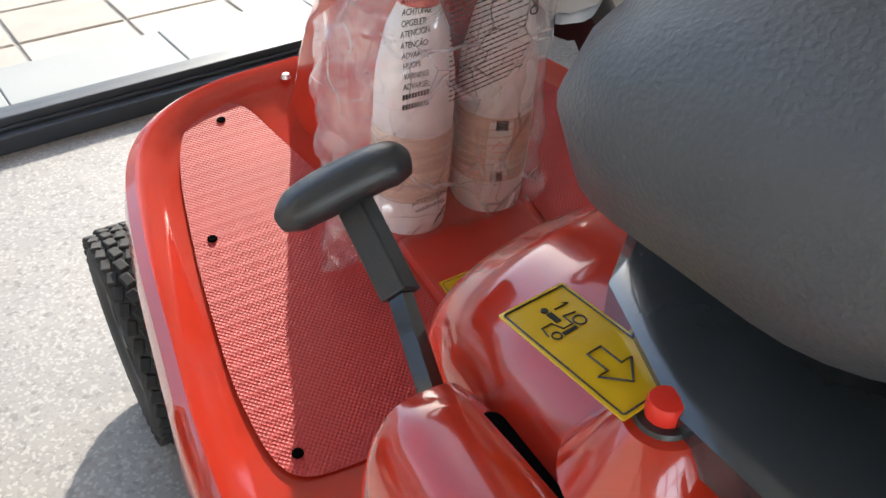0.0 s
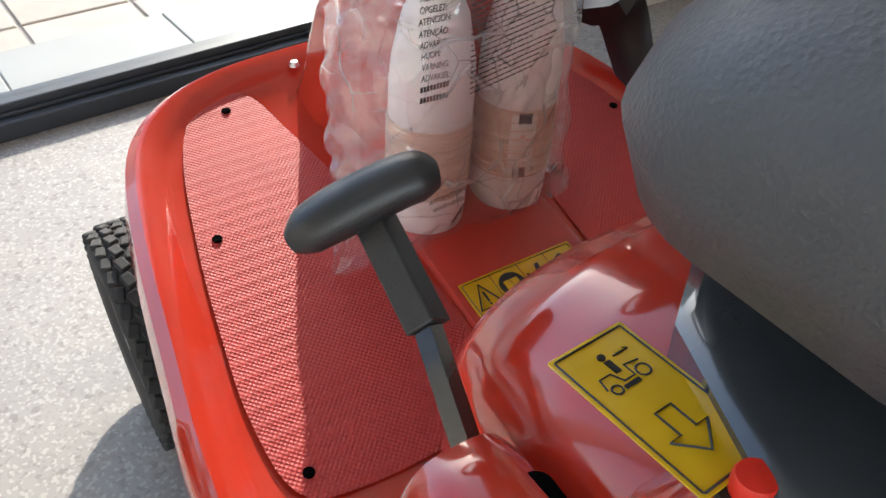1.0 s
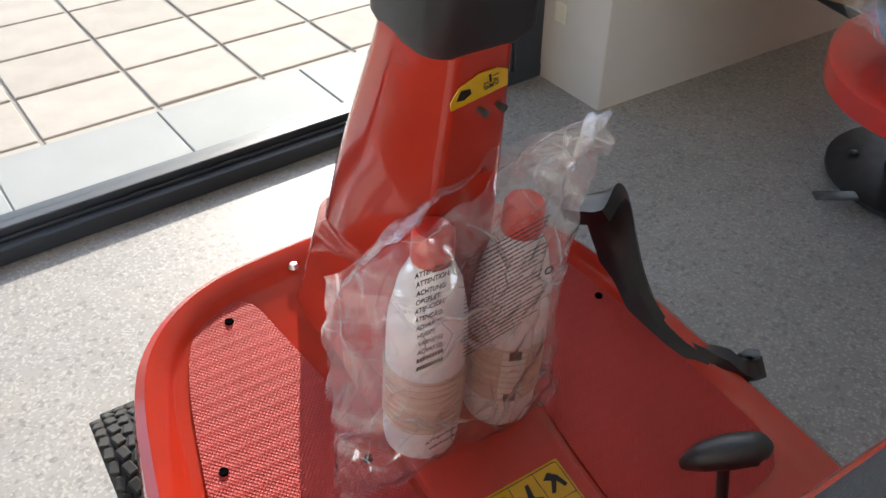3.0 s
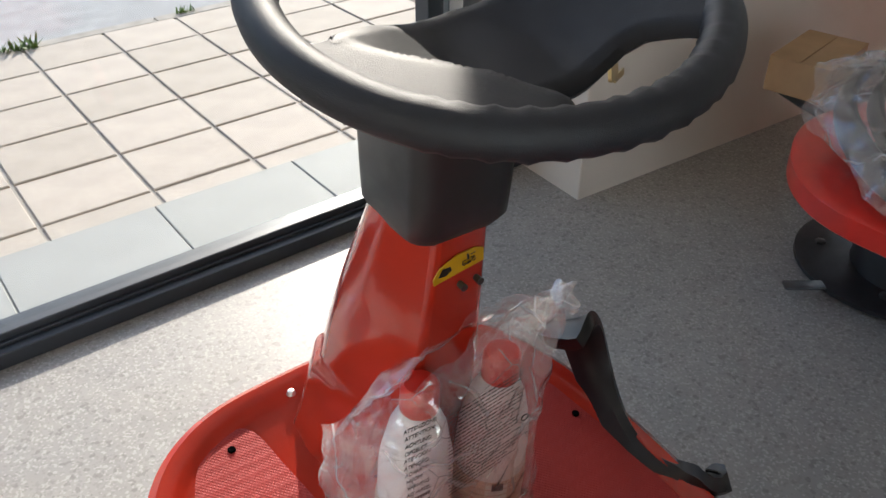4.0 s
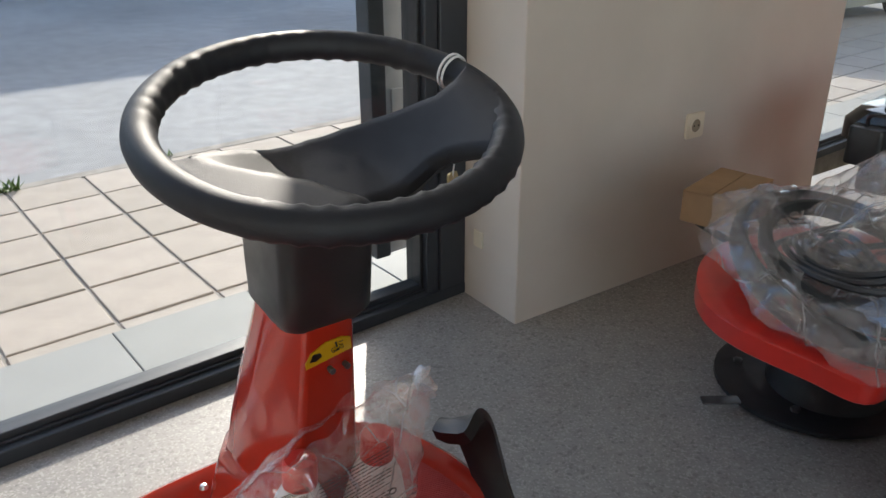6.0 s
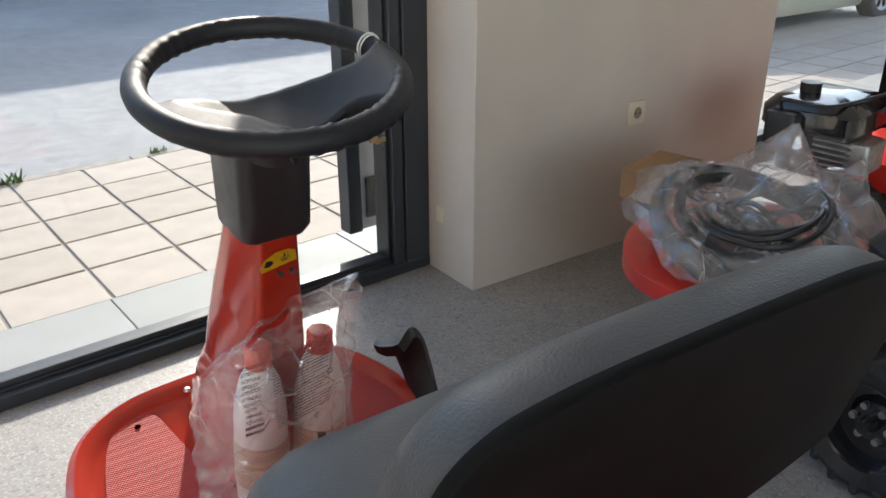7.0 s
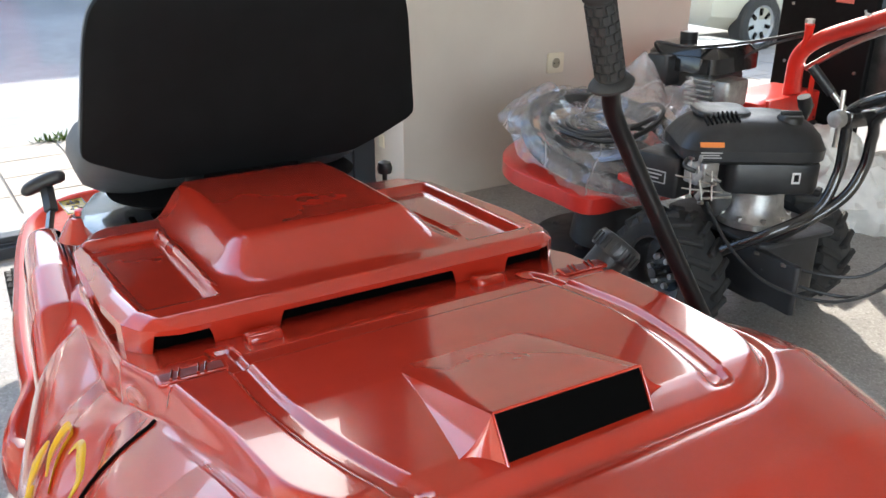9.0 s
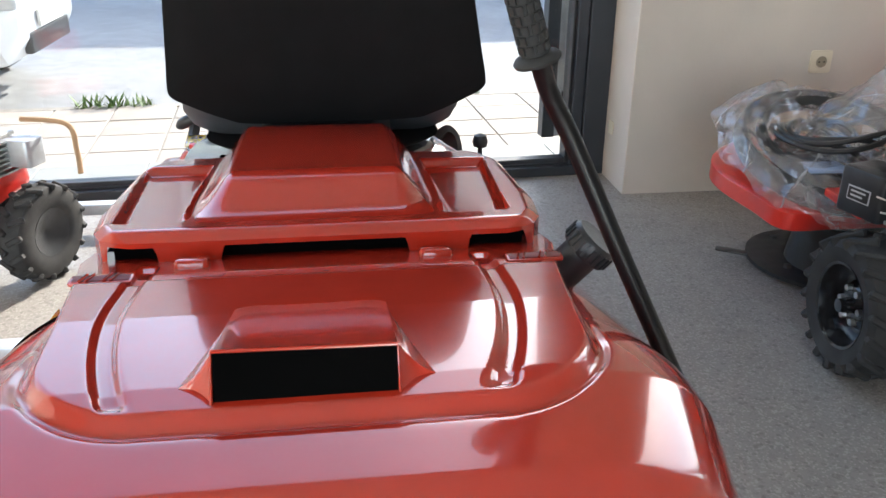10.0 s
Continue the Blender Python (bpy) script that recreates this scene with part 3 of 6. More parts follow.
# ---- rear body ----
YS = (0.83, 0.815, 0.80, 0.785, 0.765, 0.735, 0.70, 0.62, 0.52, 0.42, 0.34, 0.20, 0.08, 0.03, -0.10, -0.22, -0.32, -0.41, -0.49, -0.545, -0.575)
ZT = (0.29, 0.36, 0.45, 0.53, 0.590, 0.612, 0.620, 0.622, 0.615, 0.612, 0.618, 0.636, 0.662, 0.673, 0.690, 0.699, 0.693, 0.664, 0.600, 0.505, 0.42)
WD = (0.230, 0.236, 0.240, 0.243, 0.246, 0.248, 0.250, 0.254, 0.268, 0.300, 0.345, 0.386, 0.392, 0.388, 0.364, 0.320, 0.304, 0.292, 0.274, 0.245, 0.20)
ZB = 0.20


def panel_edge(x, y):
    """Signed distance inside the raised deck of the housing, positive within."""
    half = along(y, (-0.24, -0.10, 0.0, 0.10, 0.35, 0.5), (0.196, 0.212, 0.227, 0.250, 0.248, 0.250))
    r = 0.080
    a, b = r - (half - abs(x)), r - (y + 0.248)
    return r - math.hypot(a, b) if a > 0 and b > 0 else min(half - abs(x), y + 0.248)


def body_point(s, y):
    zt, w = along(y, YS[::-1], ZT[::-1]), along(y, YS[::-1], WD[::-1])
    a = math.pi * s
    c, q = math.cos(a), math.sin(a)
    n = along(y, (-0.5, -0.32, -0.22, -0.1, 0.03, 0.2, 0.36, 0.46, 0.6), (3.6, 6.0, 7.0, 4.2, 3.3, 3.1, 4.4, 6.0, 6.2))
    x = -w * math.copysign(abs(c) ** (2 / n), c)
    z = ZB + (zt - ZB) * abs(q) ** (2 / n)
    if y > 0.45:
        x *= 1 - along(y, (0.45, 0.62, 0.72, 0.83), (0, 0.03, 0.09, 0.10)) * step(0.585, 0.48, z)
    if x > 0:
        x *= 1 + 0.08 * step(0.40, 0.48, y) * step(0.70, 0.62, y)
    if y < 0.5:
        # the raised deck stands proud of the sloping flanks
        d = panel_edge(x, y)
        top = zt + 0.005 * step(0.004, -0.002, y)
        if z > 0.45:
            z += max(0.0, top - z) * step(-0.010, 0.0025, d) * (1 - step(0.38, 0.48, y))
        z -= 0.0035 * math.exp(-((d + 0.013) / 0.005) ** 2) * step(0.0, -0.05, y) * step(0.5, 0.6, z)
        # two long channels that bend in towards the rear edge
        xc = abs(x + 0.006)
        mid = 0.166 - 1.0 * max(0.0, -y - 0.05) ** 2
        z -= 0.0048 * step(0.0115, 0.0050, abs(xc - mid)) * step(-0.246, -0.232, y) * step(0.07, 0.05, y) * step(0.55, 0.6, z)
        # pinch in the flank beside the hatch
        if x < 0:
            g = math.exp(-((y - 0.065) / 0.045) ** 2 - ((z - 0.57) / 0.045) ** 2)
            x += 0.030 * g
        # crease along the flank
        g = math.exp(-((z - 0.50 - 0.25 * (y + 0.1)) / 0.016) ** 2) * step(0.02, -0.06, y) * step(-0.5, -0.4, y)
        x *= 1 - 0.035 * g
    return (x, y, z)


BODY_U = ((0.0, 0.13, 0.20, 0.80, 0.87, 1.0), (0.0, 0.24, 0.33, 0.67, 0.76, 1.0))


def body_sheet(u, v):
    y = along(v, (0.0, 0.28, 0.40, 0.76, 0.86, 1.0), (0.83, 0.10, 0.02, -0.19, -0.27, -0.575))
    return body_point(along(u, *BODY_U), y)


part("rear_body", sheet(body_sheet, 430, 360), RED, mower, "glossy red plastic engine housing")
part("tail_panel", sheet(lambda u, v: (body_point(u, -0.575)[0] * (1 - v), -0.575 - 0.01 * v, ZB + (body_point(u, -0.575)[2] - ZB) * (1 - v)), 40, 6), RED, mower)

# hinge plates with slanted ribs and a recess painted dark, and the two clips
# Darker red stands in for shade in the hinge recess.
HINGE_SHADE = plain("hinge_shade_red", (0.17, 0.012, 0.008), 0.55)
for x, y in ((-0.206, 0.019), (0.210, 0.027)):
    hz = 0.6738 - 0.08 * (y - 0.02)
    hp = part("hinge_plate", soft_box(0.058, 0.020, 0.0030, 0.004, 0.0010, Matrix.Translation((x, y, hz))), RED, mower, "hinge plate with slanted ribs and a painted dark recess")
    part("hinge_shade_strip", soft_box(0.052, 0.012, 0.0010, 0.002, 0.0003, Matrix.Translation((x, y, hz + 0.0028))), HINGE_SHADE, hp)
    for k in (-0.016, -0.010, 0.006, 0.012):
        part("rib", soft_box(0.0024, 0.016, 0.0036, 0.001, 0.0008, Matrix.Translation((x + k, y, hz + 0.002)) @ Matrix.Rotation(radians(-18), 4, "Z")), RED, hp)
for x in (-0.130, 0.114):
    part("clip", soft_box(0.034, 0.024, 0.014, 0.006, 0.004, Matrix.Translation((x, 0.062, 0.660)) @ Matrix.Rotation(radians(-14), 4, "X")), RED, mower)

# air scoop: rising roof, hollow cheeks, a black block painted as the mouth's shade
SL, SR = -0.0715, 0.0535


def scoop_roof(u, v):
    x = SL + (SR - SL) * u
    y = -0.045 - 0.177 * v
    return (x, y - 0.002 * math.sin(math.pi * u), 0.6825 + 0.0485 * v - 0.0012 * (2 * u - 1) ** 8)


scoop = part("air_scoop", sheet(scoop_roof, 36, 30), RED, mower, "raised red air scoop")
for xr, xt in ((SL, -0.096), (SR, 0.080)):
    def cheek(u, v, xr=xr, xt=xt):
        """Hollow triangular cheek between the roof's edge and its toe."""
        t = 0.30 + 0.70 * v
        a = Vector(scoop_roof(0 if xr == SL else 1, t))
        b = Vector((xr + (xt - xr) * v, -0.096 - 0.126 * v, 0.692 + 0.012 * v))
        p = a.lerp(b, u)
        p.z -= 0.004 * math.sin(math.pi * u) * v
        return p
    part("cheek", sheet(cheek, 16, 24), RED, scoop)

    def reveal(u, v, xr=xr, xt=xt):
        """The face between cheek and mouth."""
        a = Vector(cheek(v, 1.0, xr, xt))
        b = Vector((xr, -0.2225 - 0.021 * v, 0.7305 - 0.031 * v))
        p = a.lerp(b, u)
        p.y += 0.006 * math.sin(math.pi * u) * v
        return p
    part("reveal", sheet(reveal, 12, 12), RED, scoop)
part("rim", tube([(SL, -0.243, 0.700), (SL, -0.2225, 0.7315), (SR, -0.2235, 0.7300), (SR, -0.243, 0.698)], 0.0014, 8, smooth=False), RED, scoop)
part("intake_shade", rings([[Vector((x, y + dy, z - 0.5 * dy)) for x, y, z in ((SL + 0.001, -0.2425, 0.698), (SL + 0.001, -0.2230, 0.7300), (SR - 0.001, -0.2240, 0.7285), (SR - 0.001, -0.2425, 0.697))] for dy in (0.0, 0.010)]), SHADE_BLACK, scoop, "black block painted as the shade in the air intake", smooth=False)

# ---- storage hatch behind the seat ----
HB = 0.690


def hatch_half(y):
    return along(y, (0.088, 0.094, 0.104, 0.13, 0.20, 0.39, 0.43, 0.455), (0.196, 0.214, 0.228, 0.240, 0.248, 0.247, 0.232, 0.205))


def hatch_h(x, y):
    z = HB - 0.09 * (y - 0.10)
    edge = min(hatch_half(y) - abs(x), y - 0.088, 0.458 - y)
    z -= 0.010 * (1 - step(0.0, 0.016, edge) ** 0.6)
    ax = abs(x + 0.008)
    tray = min(step(0.140, 0.150, ax), step(0.214, 0.203, ax - 0.07 * (y - 0.13)), step(0.128, 0.142, y), step(0.398, 0.382, y))
    z -= 0.011 * tray
    z += 0.004 * math.exp(-((ax - 0.143) / 0.0045) ** 2) * step(0.13, 0.16, y) * step(0.34, 0.30, y)
    # a domed bulge with soft shoulders
    q = 1 - step(0.090, 0.137, ax)
    rise = 0.035 * step(0.122, 0.212, y) + 0.009 * step(0.19, 0.42, y)
    z += q * rise
    return z


part("storage_hatch", sheet(lambda u, v: (lambda y: (hatch_half(y) * (2 * u - 1), y, hatch_h(hatch_half(y) * (2 * u - 1), y)))(0.088 + 0.37 * v), 200, 140), RED, mower, "raised red storage hatch with side trays")


def hatch_skirt(u, v):
    """The lip round the hatch, cut by long slots at the rear."""
    if u < 0.30:
        y, x = 0.458 - 0.37 * u / 0.30, None
        x = -hatch_half(y)
    elif u < 0.70:
        y, x = 0.088, -0.196 + 0.392 * (u - 0.30) / 0.40
    else:
        y, x = 0.088 + 0.37 * (u - 0.70) / 0.30, None
        x = hatch_half(y)
    top = hatch_h(x * 0.999, min(max(y, 0.0885), 0.457))
    low = 0.648 - 0.06 * max(0, y - 0.1)
    if y < 0.1035 and abs(x) < 0.24:
        slot = max(step(-0.110, -0.100, x) * step(0.095, 0.085, x), step(-0.224, -0.218, x) * step(-0.165, -0.171, x), step(0.150, 0.156, x) * step(0.222, 0.216, x))
        low += 0.028 * slot
    elif 0.15 < y < 0.26 and x < 0:
        low += 0.02
    return (x, y, top + (low - top) * v)


part("hatch_lip", sheet(hatch_skirt, 400, 4), RED, mower)
# Solid black block and plates paint the shade behind the hatch slots.
bay = part("bay_shade_block", box(-0.20, 0.20, 0.13, 0.44, 0.58, 0.642), SHADE_BLACK, mower, "black block painted as the shade under the hatch", smooth=False)
part("bay_shade_plate", box(-0.216, 0.216, 0.108, 0.128, 0.60, 0.676), SHADE_BLACK, bay, smooth=False)
part("bay_shade_plate", box(-0.236, -0.226, 0.12, 0.36, 0.60, 0.646), SHADE_BLACK, bay, smooth=False)
part("bay_shade_plate", box(0.226, 0.236, 0.12, 0.36, 0.60, 0.646), SHADE_BLACK, bay, smooth=False)

# ---- seat ----
seat = part("seat", bmesh.new(), VINYL, mower, "grey grained vinyl seat with black back shell")
loops = []
for z, w, y0, y1, r in ((0.652, 0.14, 0.58, 0.682, 0.05), (0.657, 0.182, 0.56, 0.706, 0.055), (0.674, 0.204, 0.54, 0.720, 0.060), (0.700, 0.211, 0.51, 0.726, 0.062), (0.722, 0.208, 0.49, 0.718, 0.064), (0.742, 0.198, 0.47, 0.704, 0.066), (0.757, 0.180, 0.46, 0.686, 0.068), (0.765, 0.150, 0.46, 0.658, 0.06), (0.767, 0.09, 0.46, 0.61, 0.05)):
    loops.append([Vector((x, (y0 + y1) / 2 + y, z)) for x, y in rounded(2 * w, y1 - y0, r, 8)])
cushion = part("cushion", rings(loops), VINYL, seat, "grey grained vinyl seat cushion")

BACK_HALF = [(0.07, 0.119), (0.128, 0.115), (0.164, 0.106), (0.187, 0.084), (0.199, 0.048), (0.208, -0.005), (0.216, -0.055), (0.2225, -0.096), (0.2195, -0.109), (0.204, -0.120), (0.150, -0.147), (0.10, -0.157)]
BACK_LINE = [(-x, y) for x, y in BACK_HALF[::-1]] + BACK_HALF
back_line = spline([(x, 0, y) for x, y in BACK_LINE], 4, True)


def back_loop(d, grow):
    return [Vector((p.x * (1 + grow), d, p.z * (1 + 1.8 * grow) - 0.30 * max(0.0, d) * step(0.0, 0.10, p.z))) for p in back_line]


BACK = Matrix.Translation((0.006, 0.428, 0.850)) @ Matrix.Rotation(radians(-3.5), 4, "Z") @ Matrix.Rotation(radians(-1.5), 4, "Y") @ Matrix.Rotation(radians(17.5), 4, "X")
part("backrest", rings([back_loop(*a) for a in ((0.003, -0.05), (0.006, -0.016), (0.020, -0.008), (0.036, -0.010), (0.050, -0.040), (0.058, -0.12), (0.060, -0.25))]), VINYL, seat, "grey grained vinyl backrest", m=BACK)
part("back_shell", rings([back_loop(*a) for a in ((-0.0045, -0.30), (-0.0045, -0.012), (-0.0035, -0.003), (0.0, 0.002), (0.0065, 0.002))]), SHELL, seat, "flat matt black back shell", m=BACK)
loops = []
for z, w, y0, y1, r in ((0.632, 0.10, 0.50, 0.67, 0.05), (0.645, 0.13, 0.49, 0.69, 0.07), (0.655, 0.165, 0.475, 0.700, 0.08), (0.662, 0.178, 0.47, 0.710, 0.085)):
    loops.append([Vector((x, (y0 + y1) / 2 + y, z)) for x, y in rounded(2 * w, y1 - y0, r, 8)])
part("seat_pan", rings(loops), SHELL, seat, "black seat pan")
PLATE_LINE = [(-0.190, 0.44), (-0.206, 0.50), (-0.214, 0.55), (-0.212, 0.61), (-0.185, 0.675), (-0.150, 0.700), (-0.05, 0.715), (0.06, 0.715), (0.140, 0.700), (0.168, 0.665), (0.180, 0.61), (0.165, 0.56), (0.125, 0.51), (0.095, 0.46)]
loops = [[Vector((x, y, z)) for x, y in PLATE_LINE] for z in (0.612, 0.628)]
loops.append([Vector((x * 0.97, 0.6 + (y - 0.6) * 0.97, 0.6325)) for x, y in PLATE_LINE])
base = part("seat_base", rings(loops), SEATPLATE, seat, "smooth black plastic plate under the seat")
for x, y in ((-0.155, 0.525), (-0.125, 0.525)):
    part("slot", soft_box(0.008, 0.034, 0.001, 0.004, 0.0003, Matrix.Translation((x, y, 0.6325))), SHADE_BLACK, base)
for x in (-0.075, 0.085):
    part("bracket", tube([(x, 0.52, 0.634), (x, 0.498, 0.655), (x, 0.492, 0.69), (x, 0.488, 0.72)], 0.013, 8, flat=0.4), BLACK, seat, "black steel seat bracket")
part("bracket", tube([(-0.075, 0.49, 0.675), (0.085, 0.49, 0.675)], 0.008, 8, smooth=False), BLACK, seat, "black steel seat bracket")
part("oil_cap", lathe([(0.012, 0.630), (0.012, 0.650), (0.017, 0.652), (0.017, 0.664), (0.013, 0.668), (0.0, 0.668)], 9, "z", (-0.045, 0.500, 0)), YELLOW, mower, "small yellow oil filler cap")

# ---- decals, lever, button ----
def lobe(u, v):
    """Glossy shoulder beside the seat that carries the lever slot."""
    y = 0.7075 - 0.42 * u
    top = along(u, (0, 0.005, 0.015, 0.045, 0.40, 0.65, 1.0), (0.570, 0.578, 0.5825, 0.586, 0.588, 0.575, 0.48))
    w = along(u, (0, 0.02, 0.12, 0.5, 1.0), (0.034, 0.037, 0.041, 0.045, 0.048))
    a = math.pi * v
    c, q = math.cos(a), math.sin(a)
    x = -0.256 - 0.02 * u - w * math.copysign(abs(c) ** 0.62, c)
    return (x, y, 0.33 + (top - 0.33) * abs(q) ** 0.40)


console = part("lever_console", sheet(lobe, 70, 48), RED, mower, "glossy red lever console with a slot")
part("console_nose", sheet(lambda u, v: (lambda p: (-0.256 + (p[0] + 0.256) * v, 0.7075, 0.33 + (p[2] - 0.33) * v))(lobe(0, u)), 30, 6), RED, console)


# Black bar laid on the console paints the open slot's shade.
part("slot", soft_box(0.0125, 0.150, 0.003, 0.006, 0.0008, Matrix.Translation((-0.2455, 0.603, 0.5805)) @ Matrix.Rotation(radians(-3), 4, "Z") @ Matrix.Rotation(radians(5), 4, "Y")), SHADE_BLACK, console, "black bar painted as the shade in the lever slot")

D = Matrix.Translation((-0.2115, 0.6545, 0.6238)) @ Matrix.Rotation(radians(4.5), 4, "Z")
decal = part("decal", soft_box(0.034, 0.066, 0.0008, 0.001, 0.0002), YELLOW, mower, "yellow lever decal with a tractor sign and an arrow", m=D)


def outline(pts, r=0.00045, closed=True):
    return tube([(x, y, 0.0010) for x, y in pts], r, 4, smooth=False, closed=closed)


part("border", outline(rounded(0.0305, 0.0625, 0.0005, 1)), INK, decal)
part("arrow", outline([(-0.0045, -0.003), (0.0025, -0.003), (0.0025, -0.0135), (0.0075, -0.0135), (-0.001, -0.0225), (-0.0095, -0.0135), (-0.0045, -0.0135)], 0.0006), INK, decal, "outlined arrow")


def pictogram(parent, m, scale=1.0):
    """Plain signs: a small tractor shape with an arrow."""
    p = part("pictogram", bmesh.new(), INK, parent, m=m @ Matrix.Diagonal((scale, scale, 1, 1)))
    part("wheel_ring", outline([(0.008 + 0.0027 * math.cos(a), -0.004 + 0.0027 * math.sin(a)) for a in (k * math.pi / 6 for k in range(12))]), INK, p)
    part("wheel_ring", outline([(-0.006 + 0.002 * math.cos(a), -0.0055 + 0.002 * math.sin(a)) for a in (k * math.pi / 6 for k in range(12))]), INK, p)
    part("frame_line", outline([(-0.009, -0.004), (-0.008, 0.001), (-0.003, 0.001), (-0.001, -0.004), (0.004, -0.004), (0.004, 0.0015), (0.010, 0.0005)], closed=False), INK, p)
    part("deck_bar", box(-0.003, 0.004, -0.0072, -0.0055, 0.0006, 0.0013), INK, p, smooth=False)
    part("seat_bar", box(-0.001, 0.0016, 0.0, 0.006, 0.0006, 0.0013), INK, p, smooth=False)
    part("dot", lathe([(0.0016, 0.0006), (0.0016, 0.0013), (0, 0.0014)], 12, "z", (0.0, 0.0083, 0)), INK, p)
    part("arrow_line", outline([(0.004, 0.0065), (0.011, 0.0065), (0.009, 0.0085), (0.011, 0.0065), (0.009, 0.0045)], closed=False), INK, p)
    return p


pictogram(decal, Matrix.Translation((-0.001, 0.016, 0)), 0.95)

# warning decal on the tunnel
WM = Matrix.Translation((0.007, 0.973, deck_z(0.973) + 0.0085)) @ Matrix.Rotation(math.atan(0.233), 4, "X")
warn = part("warning_decal", soft_box(0.124, 0.075, 0.0008, 0.001, 0.0002), YELLOW, mower, "yellow warning decal with eight signs", m=WM)
part("border", outline(rounded(0.119, 0.070, 0.003, 3), 0.0004), INK, warn)
for x in (-0.030, 0.0, 0.030):
    part("rule", outline([(x, -0.035), (x, 0.035)], 0.0003, False), INK, warn)
part("rule", outline([(-0.0595, 0.0), (0.0595, 0.0)], 0.0003, False), INK, warn)
part("triangle", outline([(-0.057, 0.004), (-0.033, 0.004), (-0.045, 0.030)], 0.0013), INK, warn)
part("mark", box(-0.0459, -0.0441, 0.0105, 0.0215, 0.0006, 0.0014), INK, warn, smooth=False)
part("mark", box(-0.0459, -0.0441, 0.0065, 0.0085, 0.0006, 0.0014), INK, warn, smooth=False)
part("disc", lathe([(0.013, 0.0006), (0.013, 0.0013), (0, 0.0013)], 28, "z", (-0.015, 0.0175, 0)), INK, warn)
part("book", box(-0.0225, -0.0155, 0.0125, 0.0225, 0.001, 0.0018), YELLOW, warn, smooth=False)
part("book", box(-0.0148, -0.0078, 0.0125, 0.0225, 0.001, 0.0018), YELLOW, warn, smooth=False)
part("shape", prism([(0.003, 0.022), (0.012, 0.016), (0.016, 0.028), (0.020, 0.028), (0.018, 0.014), (0.027, 0.010), (0.025, 0.006), (0.012, 0.006), (0.004, 0.014)], 0.0006, 0.0013), INK, warn, smooth=False)
part("shape", prism([(0.036, 0.024), (0.044, 0.029), (0.052, 0.022), (0.056, 0.010), (0.052, 0.009), (0.048, 0.018), (0.040, 0.008), (0.036, 0.009), (0.043, 0.020)], 0.0006, 0.0013), INK, warn, smooth=False)
part("shape", prism([(-0.052, -0.012), (-0.040, -0.009), (-0.034, -0.012), (-0.040, -0.016)], 0.0006, 0.0013), INK, warn, smooth=False)
part("shape", prism([(-0.050, -0.022), (-0.036, -0.022), (-0.036, -0.031), (-0.050, -0.031)], 0.0006, 0.0010), INK, warn, smooth=False)
part("panel", outline([(-0.026, -0.008), (-0.018, -0.008), (-0.018, -0.030), (-0.026, -0.030)], 0.0005), INK, warn)
part("shape", prism([(-0.011, -0.008), (-0.005, -0.008), (-0.005, -0.032), (-0.011, -0.032)], 0.0006, 0.0013), INK, warn, smooth=False)
part("ring", outline([(0.015 + 0.012 * math.cos(a), -0.0175 + 0.012 * math.sin(a)) for a in (k * math.pi / 12 for k in range(24))], 0.0005), INK, warn)
part("shape", prism([(0.006, -0.022), (0.012, -0.012), (0.020, -0.014), (0.024, -0.024), (0.012, -0.027)], 0.0006, 0.0013), INK, warn, smooth=False)
lettering("figure", "100", 0.015, Matrix.Translation((0.0315, -0.031, 0.0009)), INK, warn)
lettering("figure", "dB", 0.007, Matrix.Translation((0.0555, -0.0285, 0.0009)) @ Matrix.Diagonal((0.7, 1, 1, 1)), INK, warn)
part("dot", lathe([(0.005, 0.0006), (0.005, 0.0013), (0, 0.0013)], 16, "z", (0.038, -0.009, 0)), INK, warn)

# small decal on the column
CM = Matrix.Translation((0.0185, 1.0905, 0.728)) @ Matrix.Rotation(radians(98), 4, "X") @ Matrix.Rotation(radians(10), 4, "Z")
cd = part("column_decal", prism([(-0.026, -0.011), (0.026, -0.011), (0.0265, 0.004), (0.018, 0.0095), (0.0, 0.0115), (-0.018, 0.006), (-0.026, -0.004)], 0, 0.001), YELLOW, mower, "yellow speed lever decal", smooth=False, m=CM)
pictogram(cd, Matrix.Translation((0.010, 0.0, 0.0004)), 0.7)
part("shape", prism([(-0.021, -0.004), (-0.016, 0.004), (-0.008, 0.002), (-0.007, -0.003), (-0.014, -0.006)], 0.0006, 0.0013), INK, cd, smooth=False)
for x in (0.017, 0.034):
    part("screw", lathe([(0.0, -1.0805), (0.003, -1.082), (0.0035, -1.09)], 12, "y", (x, 2.1675, 0.7105)), DARKSTEEL, mower)
part("button_collar", lathe([(0.0110, 0.600), (0.0110, 0.6215), (0.0100, 0.6232), (0.0072, 0.6232)], 24, "z", (-0.2105, 0.6165, -0.0005)), BLACK, mower)
part("button_boss", lathe([(0.034, 0.590), (0.026, 0.604), (0.0185, 0.6165), (0.0145, 0.6210), (0.0108, 0.6216)], 28, "z", (-0.2105, 0.6165, -0.0005)), RED, mower)
part("push_button", lathe([(0.0068, 0.620), (0.0070, 0.6285), (0.0062, 0.6305), (0.0, 0.6312)], 24, "z", (-0.2105, 0.6165, -0.0005)), REDBTN, mower, "round red push button")
lever = part("lift_lever", tube([(-0.2525, 0.690, 0.567), (-0.2350, 0.762, 0.594)], 0.0062, 4, smooth=False, flat=0.7), GLOSS, mower, "flat black lever with moulded grip")
a0, a1 = Vector((-0.268, 0.814, 0.605)), Vector((-0.206, 0.796, 0.629))
